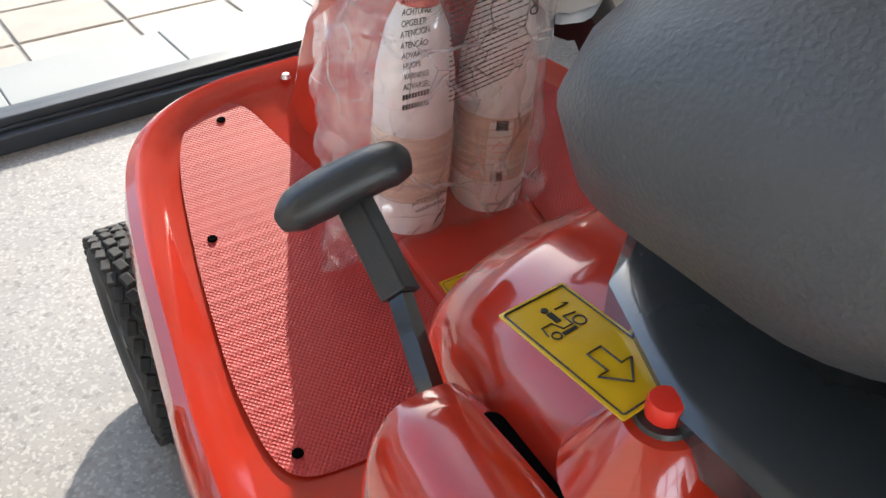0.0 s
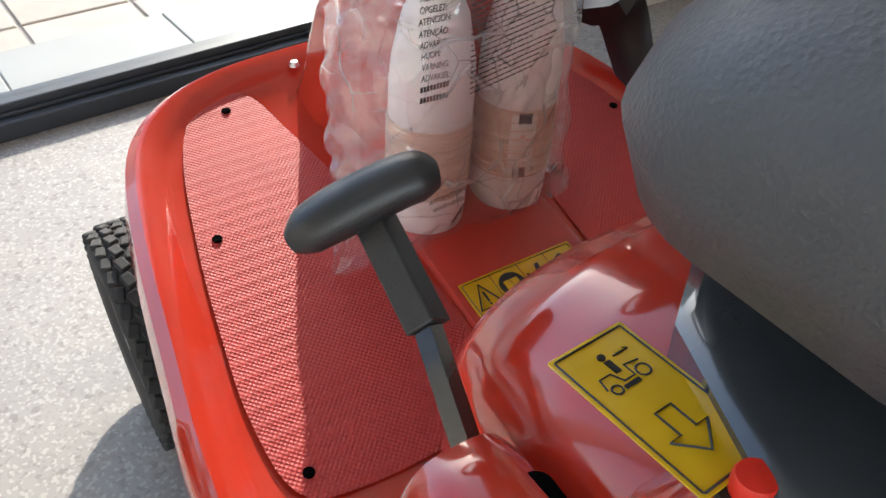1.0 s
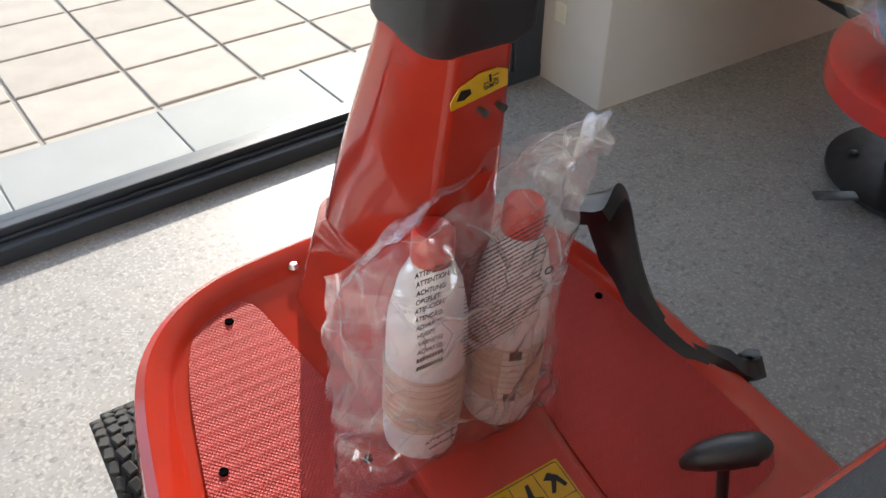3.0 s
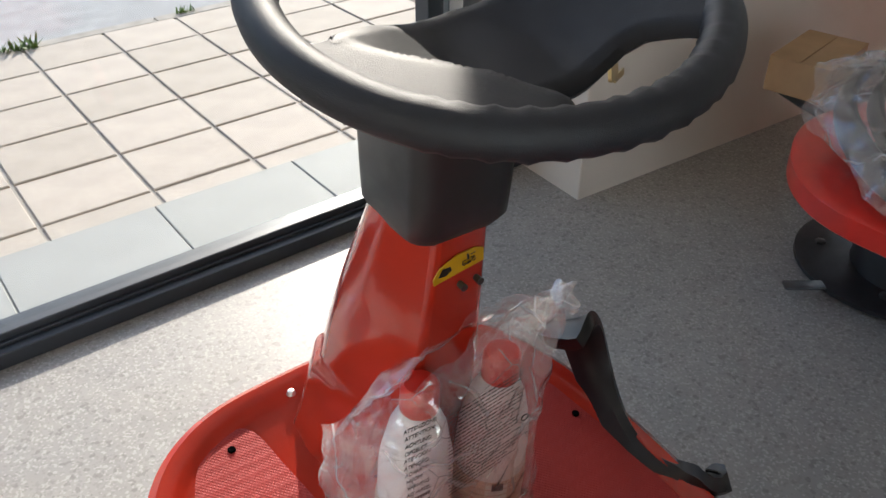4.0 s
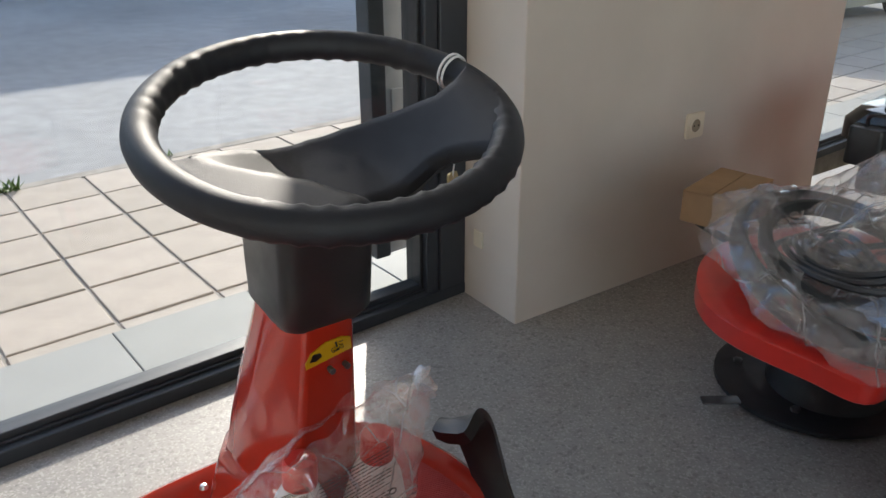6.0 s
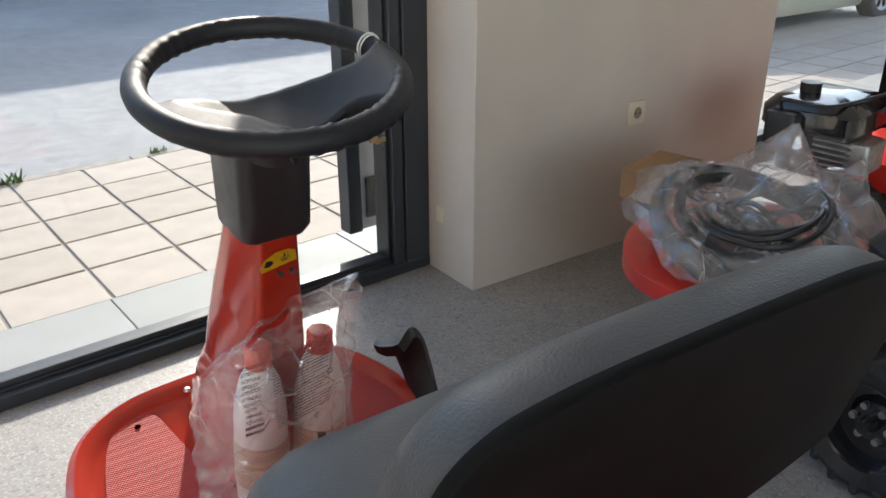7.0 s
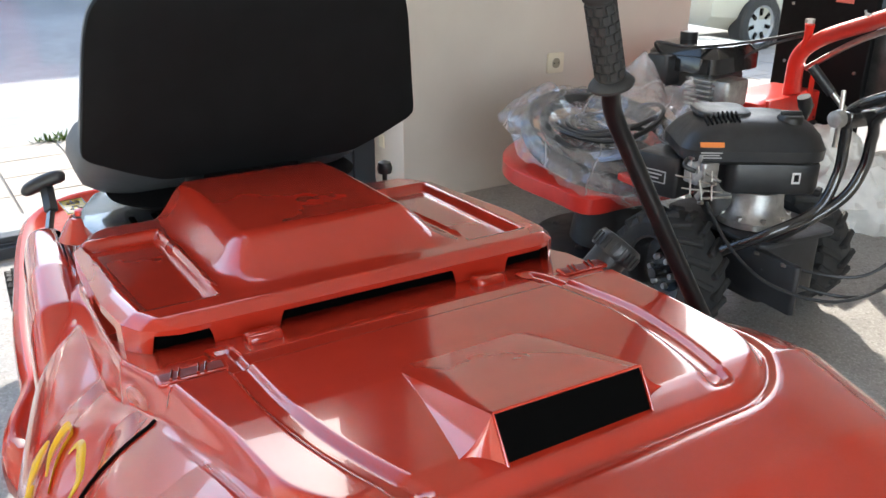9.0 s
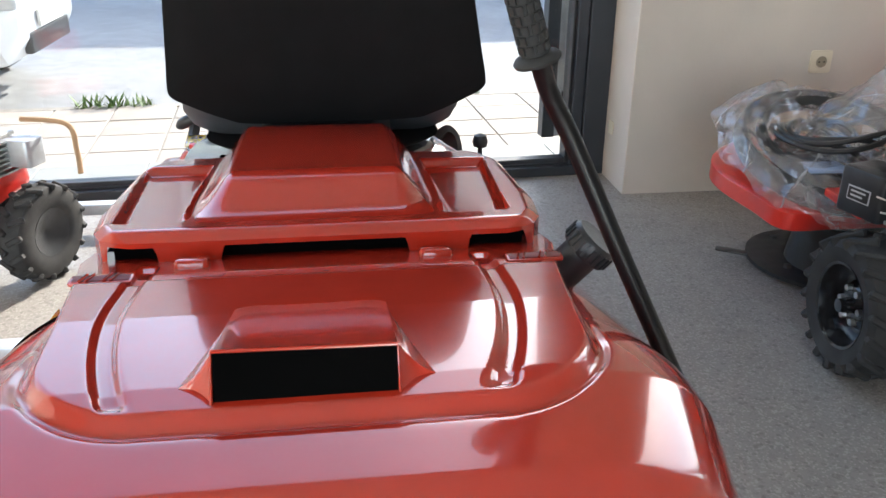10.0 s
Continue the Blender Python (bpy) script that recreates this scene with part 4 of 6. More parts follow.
part("grip", tube([a0, a0.lerp(a1, 0.25) + Vector((0, 0, 0.004)), a0.lerp(a1, 0.75) + Vector((0, 0, 0.005)), a1], [0.006, 0.0120, 0.0135, 0.0132, 0.0125, 0.007], 18, flat=0.85), BLACK, lever)
part("neck", tube([(-0.2368, 0.752, 0.5895), (-0.2340, 0.803, 0.613)], 0.0105, 4, smooth=False, flat=0.8), BLACK, lever, bevel=0.001)

# ---- pedal ----
arm = []
line = spline([(0.240, 1.186, 0.462), (0.266, 1.198, 0.468), (0.286, 1.198, 0.449), (0.293, 1.182, 0.408), (0.288, 1.150, 0.372), (0.280, 1.104, 0.347), (0.282, 1.064, 0.333), (0.296, 1.030, 0.326), (0.320, 1.004, 0.329), (0.346, 0.984, 0.340)], 6)
for i, p in enumerate(line):
    q = i / (len(line) - 1)
    d = (line[min(i + 1, len(line) - 1)] - line[max(i - 1, 0)]).normalized()
    side = (Vector((0.62, -0.66, 0.42)) - d * d.dot(Vector((0.62, -0.66, 0.42)))).normalized()
    nrm = side.cross(d).normalized()
    w = along(q, (0, 0.12, 0.25, 0.5, 0.7, 0.85, 0.95, 1.0), (0.030, 0.033, 0.028, 0.021, 0.022, 0.026, 0.025, 0.012))
    arm.append([p + side * w * a + nrm * 0.014 * b for a, b in ((-1, -0.4), (-0.92, 0.9), (-0.5, 0.6), (0.5, 0.6), (0.92, 0.9), (1, -0.4), (0.5, -1), (-0.5, -1))])
pedal = part("pedal", rings(arm), BLACK, mower, "curved black ribbed foot pedal")
for i in range(3):
    part("rib", tube([(0.304 + 0.012 * i, 1.018 - 0.006 * i, 0.345), (0.314 + 0.012 * i, 1.006 - 0.006 * i, 0.344), (0.312 + 0.012 * i, 0.992 - 0.006 * i, 0.342)], 0.0022, 6), GLOSS, pedal)

# short lever with a moulded knob in front of the housing
shift = part("shift_lever", tube([(0.172, 0.878, 0.30), (0.171, 0.886, 0.345), (0.169, 0.893, 0.385)], 0.006, 10), BLACK, mower, "short black lever with a moulded knob")
part("knob", tube([(0.146, 0.920, 0.372), (0.156, 0.908, 0.388), (0.170, 0.893, 0.402), (0.186, 0.876, 0.414), (0.192, 0.868, 0.412)], [0.006, 0.015, 0.018, 0.017, 0.007], 16, flat=0.85), BLACK, shift)

# ---- fuel filler, discharge lever ----
cap = part("fuel_cap", bmesh.new(), BLACK, mower, "black ribbed filler cap", m=Matrix.Translation((0.256, 0.050, 0.655)) @ Vector((0.62, -0.16, 0.75)).to_track_quat("Z", "Y").to_matrix().to_4x4())
part("neck", lathe([(0.021, -0.05), (0.021, 0.022), (0.022, 0.022)], 28), BLACK, cap)
part("lid", lathe([(0.026, 0.018), (0.027, 0.020), (0.027, 0.036), (0.024, 0.040), (0.012, 0.041), (0.0, 0.041)], 40), BLACK, cap)
for i in range(24):
    w = 2 * math.pi * i / 24
    part("rib", box(-0.0012, 0.0012, -0.0012, 0.0012, 0.021, 0.035), BLACK, cap, smooth=False, m=Matrix.Translation((0.0275 * math.cos(w), 0.0275 * math.sin(w), 0)) @ Matrix.Rotation(w, 4, "Z"))
ENAMEL = plain("black_enamel", (0.007, 0.007, 0.008), 0.28, Specular_IOR_Level=0.35)
rod = part("discharge_lever", tube([(0.356, -0.100, 0.50), (0.350, -0.084, 0.540), (0.324, -0.062, 0.60), (0.278, -0.035, 0.70), (0.233, -0.010, 0.80), (0.208, -0.004, 0.848), (0.197, -0.010, 0.875), (0.190, -0.016, 0.90)], 0.0092, 12, steps=5), ENAMEL, mower, "long glossy black lever")
gd = (Vector((0.162, -0.020, 0.975)) - Vector((0.193, -0.015, 0.880))).normalized().to_track_quat("Z", "Y").to_matrix().to_4x4()
grip = part("grip", bmesh.new(), RUBBER, rod, "black ribbed rubber grip", m=Matrix.Translation((0.193, -0.015, 0.878)) @ gd)
part("collar", lathe([(0.010, -0.002), (0.0205, 0.0), (0.0215, 0.003), (0.019, 0.006), (0.0135, 0.008)], 28), RUBBER, grip)
part("sleeve", lathe([(0.0125, 0.006), (0.0125, 0.082), (0.0150, 0.084), (0.0160, 0.088), (0.0150, 0.093), (0.0, 0.094)], 28), RUBBER, grip)
for i in range(8):
    for j in range(10):
        w = 2 * math.pi * (j + 0.5 * (i % 2)) / 10
        part("stud", box(-0.001, 0.0014, -0.0028, 0.0028, -0.0035, 0.0035), RUBBER, grip, smooth=False, m=Matrix.Translation((0.0128 * math.cos(w), 0.0128 * math.sin(w), 0.0145 + 0.0088 * i)) @ Matrix.Rotation(w, 4, "Z"))
part("control_knob", lathe([(0.004, 0.56), (0.004, 0.622), (0.011, 0.624), (0.013, 0.632), (0.010, 0.642), (0.0, 0.646)], 20, "z", (0.251, 0.577, 0)), BLACK, mower, "small round black control knob")


# ---- wheels ----
def tyre(r, w, rim_r):
    """A tyre carcass, axis along x."""
    prof = [(rim_r, -w * 0.40), (rim_r + 0.02, -w * 0.48), (r * 0.86, -w * 0.5), (r * 0.96, -w * 0.42), (r, -w * 0.25), (r * 1.004, 0), (r, w * 0.25), (r * 0.96, w * 0.42), (r * 0.86, w * 0.5), (rim_r + 0.02, w * 0.48), (rim_r, w * 0.40), (rim_r, -w * 0.40)]
    return lathe(prof, 56, "x")


def tread_blocks(parent, r, w, lugs, lug_h, chevron=False):
    """Tread blocks round the crown, each an object on a shared mesh."""
    if chevron:
        size = (w * 0.30, r * 0.060, lug_h)
    else:
        size = (w * 0.058, math.pi * r / lugs * 0.78, lug_h)
    me = bpy.data.meshes.new("tread_block")
    b = box(-size[0], size[0], -size[1], size[1], -size[2], size[2])
    bmesh.ops.bevel(b, geom=b.edges[:], offset=size[2] * 0.35, segments=1, affect="EDGES")
    b.to_mesh(me)
    b.free()
    me.materials.append(RUBBER)
    for i in range(lugs):
        for row in range(2 if chevron else 7):
            a = 2 * math.pi * (i + 0.5 * (row % 2)) / lugs
            if chevron:
                m = Matrix.Rotation(a, 4, "X") @ Matrix.Translation(((-0.27 + 0.54 * row) * w, 0, r - lug_h * 0.4)) @ Matrix.Rotation(radians(32 if row else -32), 4, "Z") @ Matrix.Rotation(radians(14 if row else -14), 4, "Y")
            else:
                m = Matrix.Rotation(a, 4, "X") @ Matrix.Translation(((-0.42 + 0.14 * row) * w, 0, r - (0.0005 + 0.035 * r * (abs(row - 3) == 3)))) @ Matrix.Rotation(radians(18 if row % 2 else -18), 4, "Z")
            ob = new("tread_block", me)
            ob.parent, ob.matrix_local = parent, m


def wheel(parent, name, at, r, w, rim_r, lugs, rim_mat, lug_h=0.005, chevron=False):
    wh = part(name, bmesh.new(), RUBBER, parent, m=Matrix.Translation(at))
    part("tyre", tyre(r, w, rim_r), RUBBER, wh, "black rubber tyre with moulded tread")
    if lugs:
        tread_blocks(wh, r, w, lugs, lug_h, chevron)
    part("rim", lathe([(0.0, -w * 0.18), (rim_r * 0.45, -w * 0.18), (rim_r * 0.62, -w * 0.05), (rim_r * 0.9, -w * 0.10), (rim_r, -w * 0.42), (rim_r * 1.07, -w * 0.44), (rim_r * 1.07, w * 0.44), (rim_r, w * 0.42), (0.0, w * 0.1)], 40, "x"), rim_mat, wh)
    part("hub", lathe([(0.0, -w * 0.46), (rim_r * 0.16, -w * 0.45), (rim_r * 0.2, -w * 0.18)], 20, "x"), rim_mat, wh)
    for i in range(6):
        a = 2 * math.pi * i / 6
        part("wheel_bolt", lathe([(0.0, -w * 0.27), (0.005 + rim_r * 0.03, -w * 0.26), (0.006 + rim_r * 0.03, -w * 0.15)], 8, "x", (0, rim_r * 0.42 * math.cos(a), rim_r * 0.42 * math.sin(a))), STEEL, wh)
    return wh


wheel(mower, "front_wheel", (-0.264, 1.318, 0.140), 0.135, 0.100, 0.06, 40, BLACK, lug_h=0.004)
wheel(mower, "front_wheel", (0.285, 1.325, 0.140), 0.138, 0.098, 0.06, 0, RED_PAINT)
wheel(mower, "rear_wheel", (-0.30, 0.05, 0.19), 0.186, 0.14, 0.08, 40, BLACK, lug_h=0.005)
wheel(mower, "rear_wheel", (0.30, 0.05, 0.19), 0.19, 0.14, 0.08, 0, RED_PAINT)
# dark seam and yellow flourish on the side of the housing
def on_flank(q, y, out=1.003):
    p = body_point(q, y)
    return (p[0] * out, p[1], p[2] + 0.0006)


SEAM = ((0.352, 0.010), (0.345, 0.006), (0.335, 0.006), (0.317, 0.006), (0.297, 0.006), (0.277, 0.008), (0.255, 0.010))
FLOURISH = (
    ((0.225, 0.125), (0.243, 0.148), (0.262, 0.155), (0.272, 0.152), (0.272, 0.135), (0.255, 0.130), (0.235, 0.120), (0.215, 0.105)),
    ((0.254, 0.115), (0.265, 0.114), (0.266, 0.106), (0.250, 0.094), (0.234, 0.082), (0.215, 0.075)),
    ((0.240, 0.185), (0.225, 0.178), (0.209, 0.170), (0.190, 0.165)),
    ((0.205, 0.150), (0.190, 0.135), (0.175, 0.125)),
)
part("seam", tube([on_flank(q, y) for q, y in SEAM], 0.0018, 6), SHADE_BLACK, mower, "dark seam between housing panels")
for pts in FLOURISH:
    part("flourish", tube([on_flank(q, y, 1.002) for q, y in pts], [0.001, 0.0045, 0.006, 0.004, 0.001], 6, flat=0.25), YELLOW, mower, "yellow flourish printed on the side")
part("chassis", box(-0.16, 0.17, -0.45, 1.35, 0.14, 0.22), DARKSTEEL, mower, smooth=False, bevel=0.01)

# ---------- bottles in a clear bag on the footplate ----------
def bottle(at, tilt, label, panel=True):
    b = thing("bottle", label, "bottle", Matrix.Translation(at) @ Matrix.Rotation(radians(tilt), 4, "X") @ Matrix.Rotation(radians(3), 4, "Y") @ Matrix.Diagonal((1, 1, 0.86, 1)), "acid bottles in the bag")
    part("body", lathe([(0.0, 0.002), (0.030, 0.0), (0.036, 0.006), (0.0375, 0.02), (0.0375, 0.17), (0.036, 0.195), (0.028, 0.240), (0.019, 0.263), (0.016, 0.271), (0.016, 0.277)], 40), BOTTLE, b)
    part("label_band", lathe([(0.0381, 0.050), (0.0381, 0.132)], 40), PINK, b, "creased pale label")
    for i in range(9):
        part("label_rib", tube([(0.0384 * math.cos(a), 0.0384 * math.sin(a), 0.054 + 0.0092 * i + 0.001 * math.sin(3 * a + i)) for a in (2 * math.pi * k / 24 for k in range(24))], 0.0009, 5, steps=2, closed=True), PINK, b)
    if panel:
        part("label_block", box(-0.006, 0.006, -0.0004, 0.0004, -0.006, 0.006), INK, b, smooth=False, m=Matrix.Rotation(radians(157), 4, "Z") @ Matrix.Translation((0, 0.0386, 0.124)))
        part("label_block", box(-0.006, 0.006, -0.0004, 0.0004, -0.006, 0.006), INK, b, smooth=False, m=Matrix.Rotation(radians(157), 4, "Z") @ Matrix.Translation((0, 0.0386, 0.058)))
        part("label_panel", sheet(lambda u, v: (-0.0386 * math.sin(0.10 + 0.62 * u), -0.0386 * math.cos(0.10 + 0.62 * u), 0.052 + 0.078 * v), 10, 2), WHITE_LABEL, b)
        part("warning_mark", tube([(0, 0.0388, 0.104), (0.011, 0.0385, 0.091), (0, 0.0388, 0.078), (-0.011, 0.0385, 0.091)], 0.0006, 5, smooth=False, closed=True), REDBTN, b, m=Matrix.Rotation(radians(157), 4, "Z"))
    part("screw_cap", lathe([(0.0185, 0.266), (0.019, 0.268), (0.0185, 0.299), (0.016, 0.303), (0.0, 0.304)], 32), REDBTN, b, "red screw cap")
    return b


zb = deck_z(1.03) + 0.012
bottle((0.056, 1.096, zb + 0.002), 2, "white plastic bottle with red cap and creased label")
bottle((-0.034, 1.102, zb + 0.004), 2, "white plastic bottle with red cap and torn label", False)

bag = thing("plastic_bag", "clear crumpled plastic bag printed with warnings, holding two bottles", "bag")


def crease(p, seed):
    """Sharp folds of thin film: ridged noise at three sizes."""
    q = Vector(p) + Vector((seed, 0, 0))
    return 0.55 * abs(noise.noise(q * 13)) + 0.3 * abs(noise.noise(q * 31 + Vector((0, 5, 0)))) + 0.15 * noise.noise(q * 70)


def bag_face(side):
    """One half of the pouch, from its left seam to its right one; side is -1 for the half that faces the rider."""
    def fn(u, v):
        left = Vector((along(v, (0, 0.1, 0.35, 0.6, 0.8, 1), (-0.146, -0.138, -0.124, -0.118, -0.112, -0.102)), along(v, (0, 0.5, 1), (1.070, 1.11, 1.14)), along(v, (0, 1), (0.348, 0.560))))
        right = Vector((along(v, (0, 0.1, 0.5, 1), (0.124, 0.112, 0.104, 0.116)), along(v, (0, 0.5, 1), (1.076, 1.072, 1.055)), along(v, (0, 1), (0.346, 0.655))))
        p = left.lerp(right, u)
        full = math.sin(math.pi * u) ** 0.5
        p.z += 0.045 * full * v ** 1.5
        aim = 1.043 if side < 0 else 1.145
        aim += (1.075 - aim) * step(0.82, 1.0, v) * 0.8 - side * 0.020 * step(0.16, 0.0, v)
        p.y += (aim - p.y) * full
        k = crease((p.x, p.z * 0.7, 0.3 * side), 3.0 + side)
        p.y -= side * 0.026 * (k - 0.25) * (0.35 + 0.65 * full)
        p.x += 0.010 * noise.noise(Vector((u * 3, v * 9, 4 + side)))
        p.z += 0.012 * noise.noise(Vector((u * 7, v * 5, 9 + side)))
        return p
    return fn


part("film", sheet(bag_face(-1), 130, 110), FILM, bag, "crumpled clear film")
part("film", sheet(bag_face(1), 100, 80), FILM, bag, "crumpled clear film")


def mouth(u, v):
    """The twisted open end that stands up beside the bottle cap."""
    foot = Vector((0.022 + 0.094 * u, 1.045 + 0.010 * u, 0.668 - 0.022 * u))
    tip = Vector((0.106 + 0.010 * u, 1.045, 0.704 - 0.030 * u))
    p = foot.lerp(tip, v ** 0.8)
    p.y += 0.012 * math.sin(9 * u + 4 * v) + 0.012 * crease((p.x, p.z, u), 7.0)
    p.z += 0.004 * math.sin(15 * u)
    return p


part("mouth", sheet(mouth, 40, 40), FILM, bag, "open end of the bag")
words = ["ATTENZIONE:", "ATTENTION:", "ACHTUNG:", "OPGELET:", "ATENCION:", "ATENÇÃO:", "ADVARSEL:", "HUOM:", "VARNING:", "ADVARSEL:"]
def print_place(x, z, slope):
    """A place on the printed front of the bag."""
    m = Matrix.Rotation(radians(slope), 4, "Y").inverted() @ Matrix.Rotation(radians(96), 4, "X")
    m.translation = (x, 1.043 - 0.16 * (x + 0.03), z)
    return m


for i in range(12):
    z = 0.606 - 0.0092 * i
    place = print_place(-0.066 + 0.001 * math.sin(i), z, -3 + 2 * math.sin(2 * i))
    if i < len(words):
        lettering("lettering", words[i], 0.0080, place @ Matrix.Diagonal((0.68, 1, 1, 1)), INK, bag, "dark printed warning word")
    else:
        part("small_print", bars([(0.003 * k, 0, 0.0022) for k in range(9)], 0, 0.005), INK, bag, smooth=False, m=place)
    for k in range(2):
        rows, x = [], 0.0
        while x < 0.080 - 0.010 * (i % 3) * k:
            ww = random.uniform(0.002, 0.007)
            rows.append((x, 0, ww))
            x += ww + 0.0013
        part("small_print", bars(rows, 0, 0.0011), INK, bag, smooth=False, m=print_place(-0.024, z + 0.004 - 0.0044 * k, 8))
part("recycling_mark", tube([(0.004 * math.cos(a), 0.004 * math.sin(a), 0) for a in (2 * math.pi * q / 8 for q in range(8))], 0.0007, 5, steps=2, closed=True), INK, bag, m=print_place(0.053, 0.575, 0))
for i, w in enumerate(("ATTENTION:", "WARNING:")):
    lettering("lettering", w, 0.0066, print_place(-0.060 + 0.003 * i, 0.404 - 0.009 * i, 5), INK, bag, "dark printed warning word")

# key tag on the wheel
tagm = WHEEL @ Vector((0.146, 0.025, -0.02))
part("cord", tube([tagm, tagm + Vector((0.002, -0.002, -0.05)), tagm + Vector((0.0, 0, -0.085))], 0.0009, 6), TIE, mower, "white cord hanging from the rim")
key = part("key", prism(rounded(0.020, 0.026, 0.005, 3), -0.0015, 0.0015), KEYMETAL, mower, "brass key on a cord", smooth=False, m=Matrix.Translation(tagm + Vector((0.001, 0, -0.092))) @ Matrix.Rotation(radians(80), 4, "X") @ Matrix.Rotation(radians(30), 4, "Y"))
part("blade", box(0.004, 0.030, -0.016, -0.010, -0.0008, 0.0008), KEYMETAL, key, smooth=False)


# ---------- engines and the two-wheel brush mower ----------
def bolt(parent, at, r=0.007, mat=None):
    part("bolt", lathe([(r, 0), (r, r * 0.6), (r * 0.6, r * 0.8), (0, r * 0.8)], 6, "z", at), mat or STEEL, parent)


def cable(parent, pts, r=0.004, label="black control cable"):
    part("cable", tube(pts, r, 8, steps=6), BLACK, parent, label)


brush = thing("brush_mower", "red two-wheel brush mower with black engine, partly wrapped in plastic", "brush mower", Matrix.Translation((1.16, 0.79, 0)) @ Matrix.Rotation(radians(-4), 4, "Z"))
wheel(brush, "drive_wheel", (0, 0, 0.166), 0.153, 0.120, 0.092, 18, GLOSS, lug_h=0.013, chevron=True)
wheel(brush, "drive_wheel", (0.44, 0, 0.166), 0.153, 0.120, 0.092, 18, GLOSS, lug_h=0.013, chevron=True)
part("axle", lathe([(0.025, 0.0), (0.025, 0.44)], 16, "x", (0, 0, 0.186)), DARKSTEEL, brush)
part("gearbox", soft_box(0.20, 0.34, 0.17, 0.03, 0.012, Matrix.Translation((0.22, -0.02, 0.12))), BLACK, brush, "black transmission case")
part("engine_plate", soft_box(0.26, 0.34, 0.012, 0.03, 0.003, Matrix.Translation((0.20, -0.05, 0.285))), BLACK, brush)
# engine, turned against the machine: x along its near face, y away from it
engine = part("engine", soft_box(0.17, 0.16, 0.10, 0.02, 0.008, Matrix.Translation((0.03, 0.02, 0.31))), DARKSTEEL, brush, "black petrol engine with alloy base", m=Matrix.Translation((0.150, -0.010, 0)) @ Matrix.Rotation(radians(-28), 4, "Z"))
part("base_flange", lathe([(0.078, 0.297), (0.090, 0.300), (0.090, 0.316), (0.080, 0.323), (0.068, 0.340), (0.064, 0.385)], 40, "z", (0.062, -0.045, 0)), ALLOY, engine, "cast alloy base flange")
for k in range(5):
    a = math.pi * (1.05 + 0.22 * k)
    part("flange_bolt", lathe([(0.007, 0.318), (0.007, 0.328), (0.0, 0.329)], 6, "z", (0.062 + 0.081 * math.cos(a), -0.045 + 0.081 * math.sin(a), 0)), STEEL, engine)
loops = []
for z, x0, x1, hy, r in ((0.462, -0.135, 0.185, 0.112, 0.05), (0.472, -0.148, 0.196, 0.124, 0.055), (0.497, -0.150, 0.197, 0.127, 0.055), (0.503, -0.146, 0.194, 0.123, 0.055), (0.525, -0.132, 0.186, 0.114, 0.06), (0.545, -0.112, 0.170, 0.098, 0.065), (0.557, -0.085, 0.145, 0.076, 0.06), (0.561, -0.05, 0.10, 0.04, 0.03)):
    loops.append([Vector(((x0 + x1) / 2 + x, y, z)) for x, y in rounded(x1 - x0, 2 * hy, r, 7)])
part("engine_shroud", rings(loops), BLACK, engine, "moulded black engine shroud")
part("fuel_tank", soft_box(0.225, 0.225, 0.082, 0.03, 0.012, Matrix.Translation((0.075, 0.0, 0.386))), BLACK, engine, "black plastic fuel tank")
part("starter_cover", soft_box(0.13, 0.13, 0.014, 0.035, 0.006, Matrix.Translation((-0.035, 0.02, 0.555))), BLACK, engine)
for i in range(8):
    part("vent_slat", soft_box(0.004, 0.045, 0.014, 0.0015, 0.001, Matrix.Translation((-0.088 + 0.0105 * i, -0.055, 0.546 + 0.002 * min(i, 4))) @ Matrix.Rotation(radians(18), 4, "X")), SHELL, engine)
cap2 = part("fuel_cap", lathe([(0.029, 0.552), (0.031, 0.556), (0.031, 0.578), (0.027, 0.584), (0, 0.585)], 26, "z", (0.112, -0.052, -0.014)), BLACK, engine, "black ribbed fuel cap")
part("cap_grip", soft_box(0.05, 0.010, 0.010, 0.003, 0.002, Matrix.Translation((0.112, -0.052, 0.569))), BLACK, cap2)
part("dipstick_knob", tube([(0.165, 0.02, 0.52), (0.172, 0.015, 0.565), (0.160, 0.010, 0.60)], [0.009, 0.011, 0.018, 0.016], 12), BLACK, engine)
part("orange_label", box(-0.028, 0.028, -0.0008, 0.0008, -0.006, 0.006), ORANGE, engine, "orange caution label", smooth=False, m=Matrix.Translation((-0.085, -0.1215, 0.512)) @ Matrix.Rotation(radians(-22), 4, "X"))
part("small_print", bars([(-0.026, -0.004 - 0.006 * q, 0.050 - 0.006 * (q % 2)) for q in range(3)], 0, 0.0028), LABEL_GREY, engine, smooth=False, m=Matrix.Translation((-0.085, -0.1280, 0.497)) @ Matrix.Rotation(radians(90), 4, "X"))
part("label_plate", box(-0.010, 0.010, -0.0008, 0.0008, -0.014, 0.014), WHITE_LABEL, engine, "small white sign", smooth=False, m=Matrix.Translation((0.125, -0.1135, 0.430)))
part("label_mark", box(-0.005, 0.006, -0.0008, 0.0008, -0.008, 0.009), SHELL, engine, smooth=False, m=Matrix.Translation((0.125, -0.1145, 0.430)))
part("pull_rope_guide", tube([(-0.13, -0.10, 0.475), (-0.145, -0.125, 0.462), (-0.12, -0.13, 0.450)], 0.006, 8), BLACK, engine)
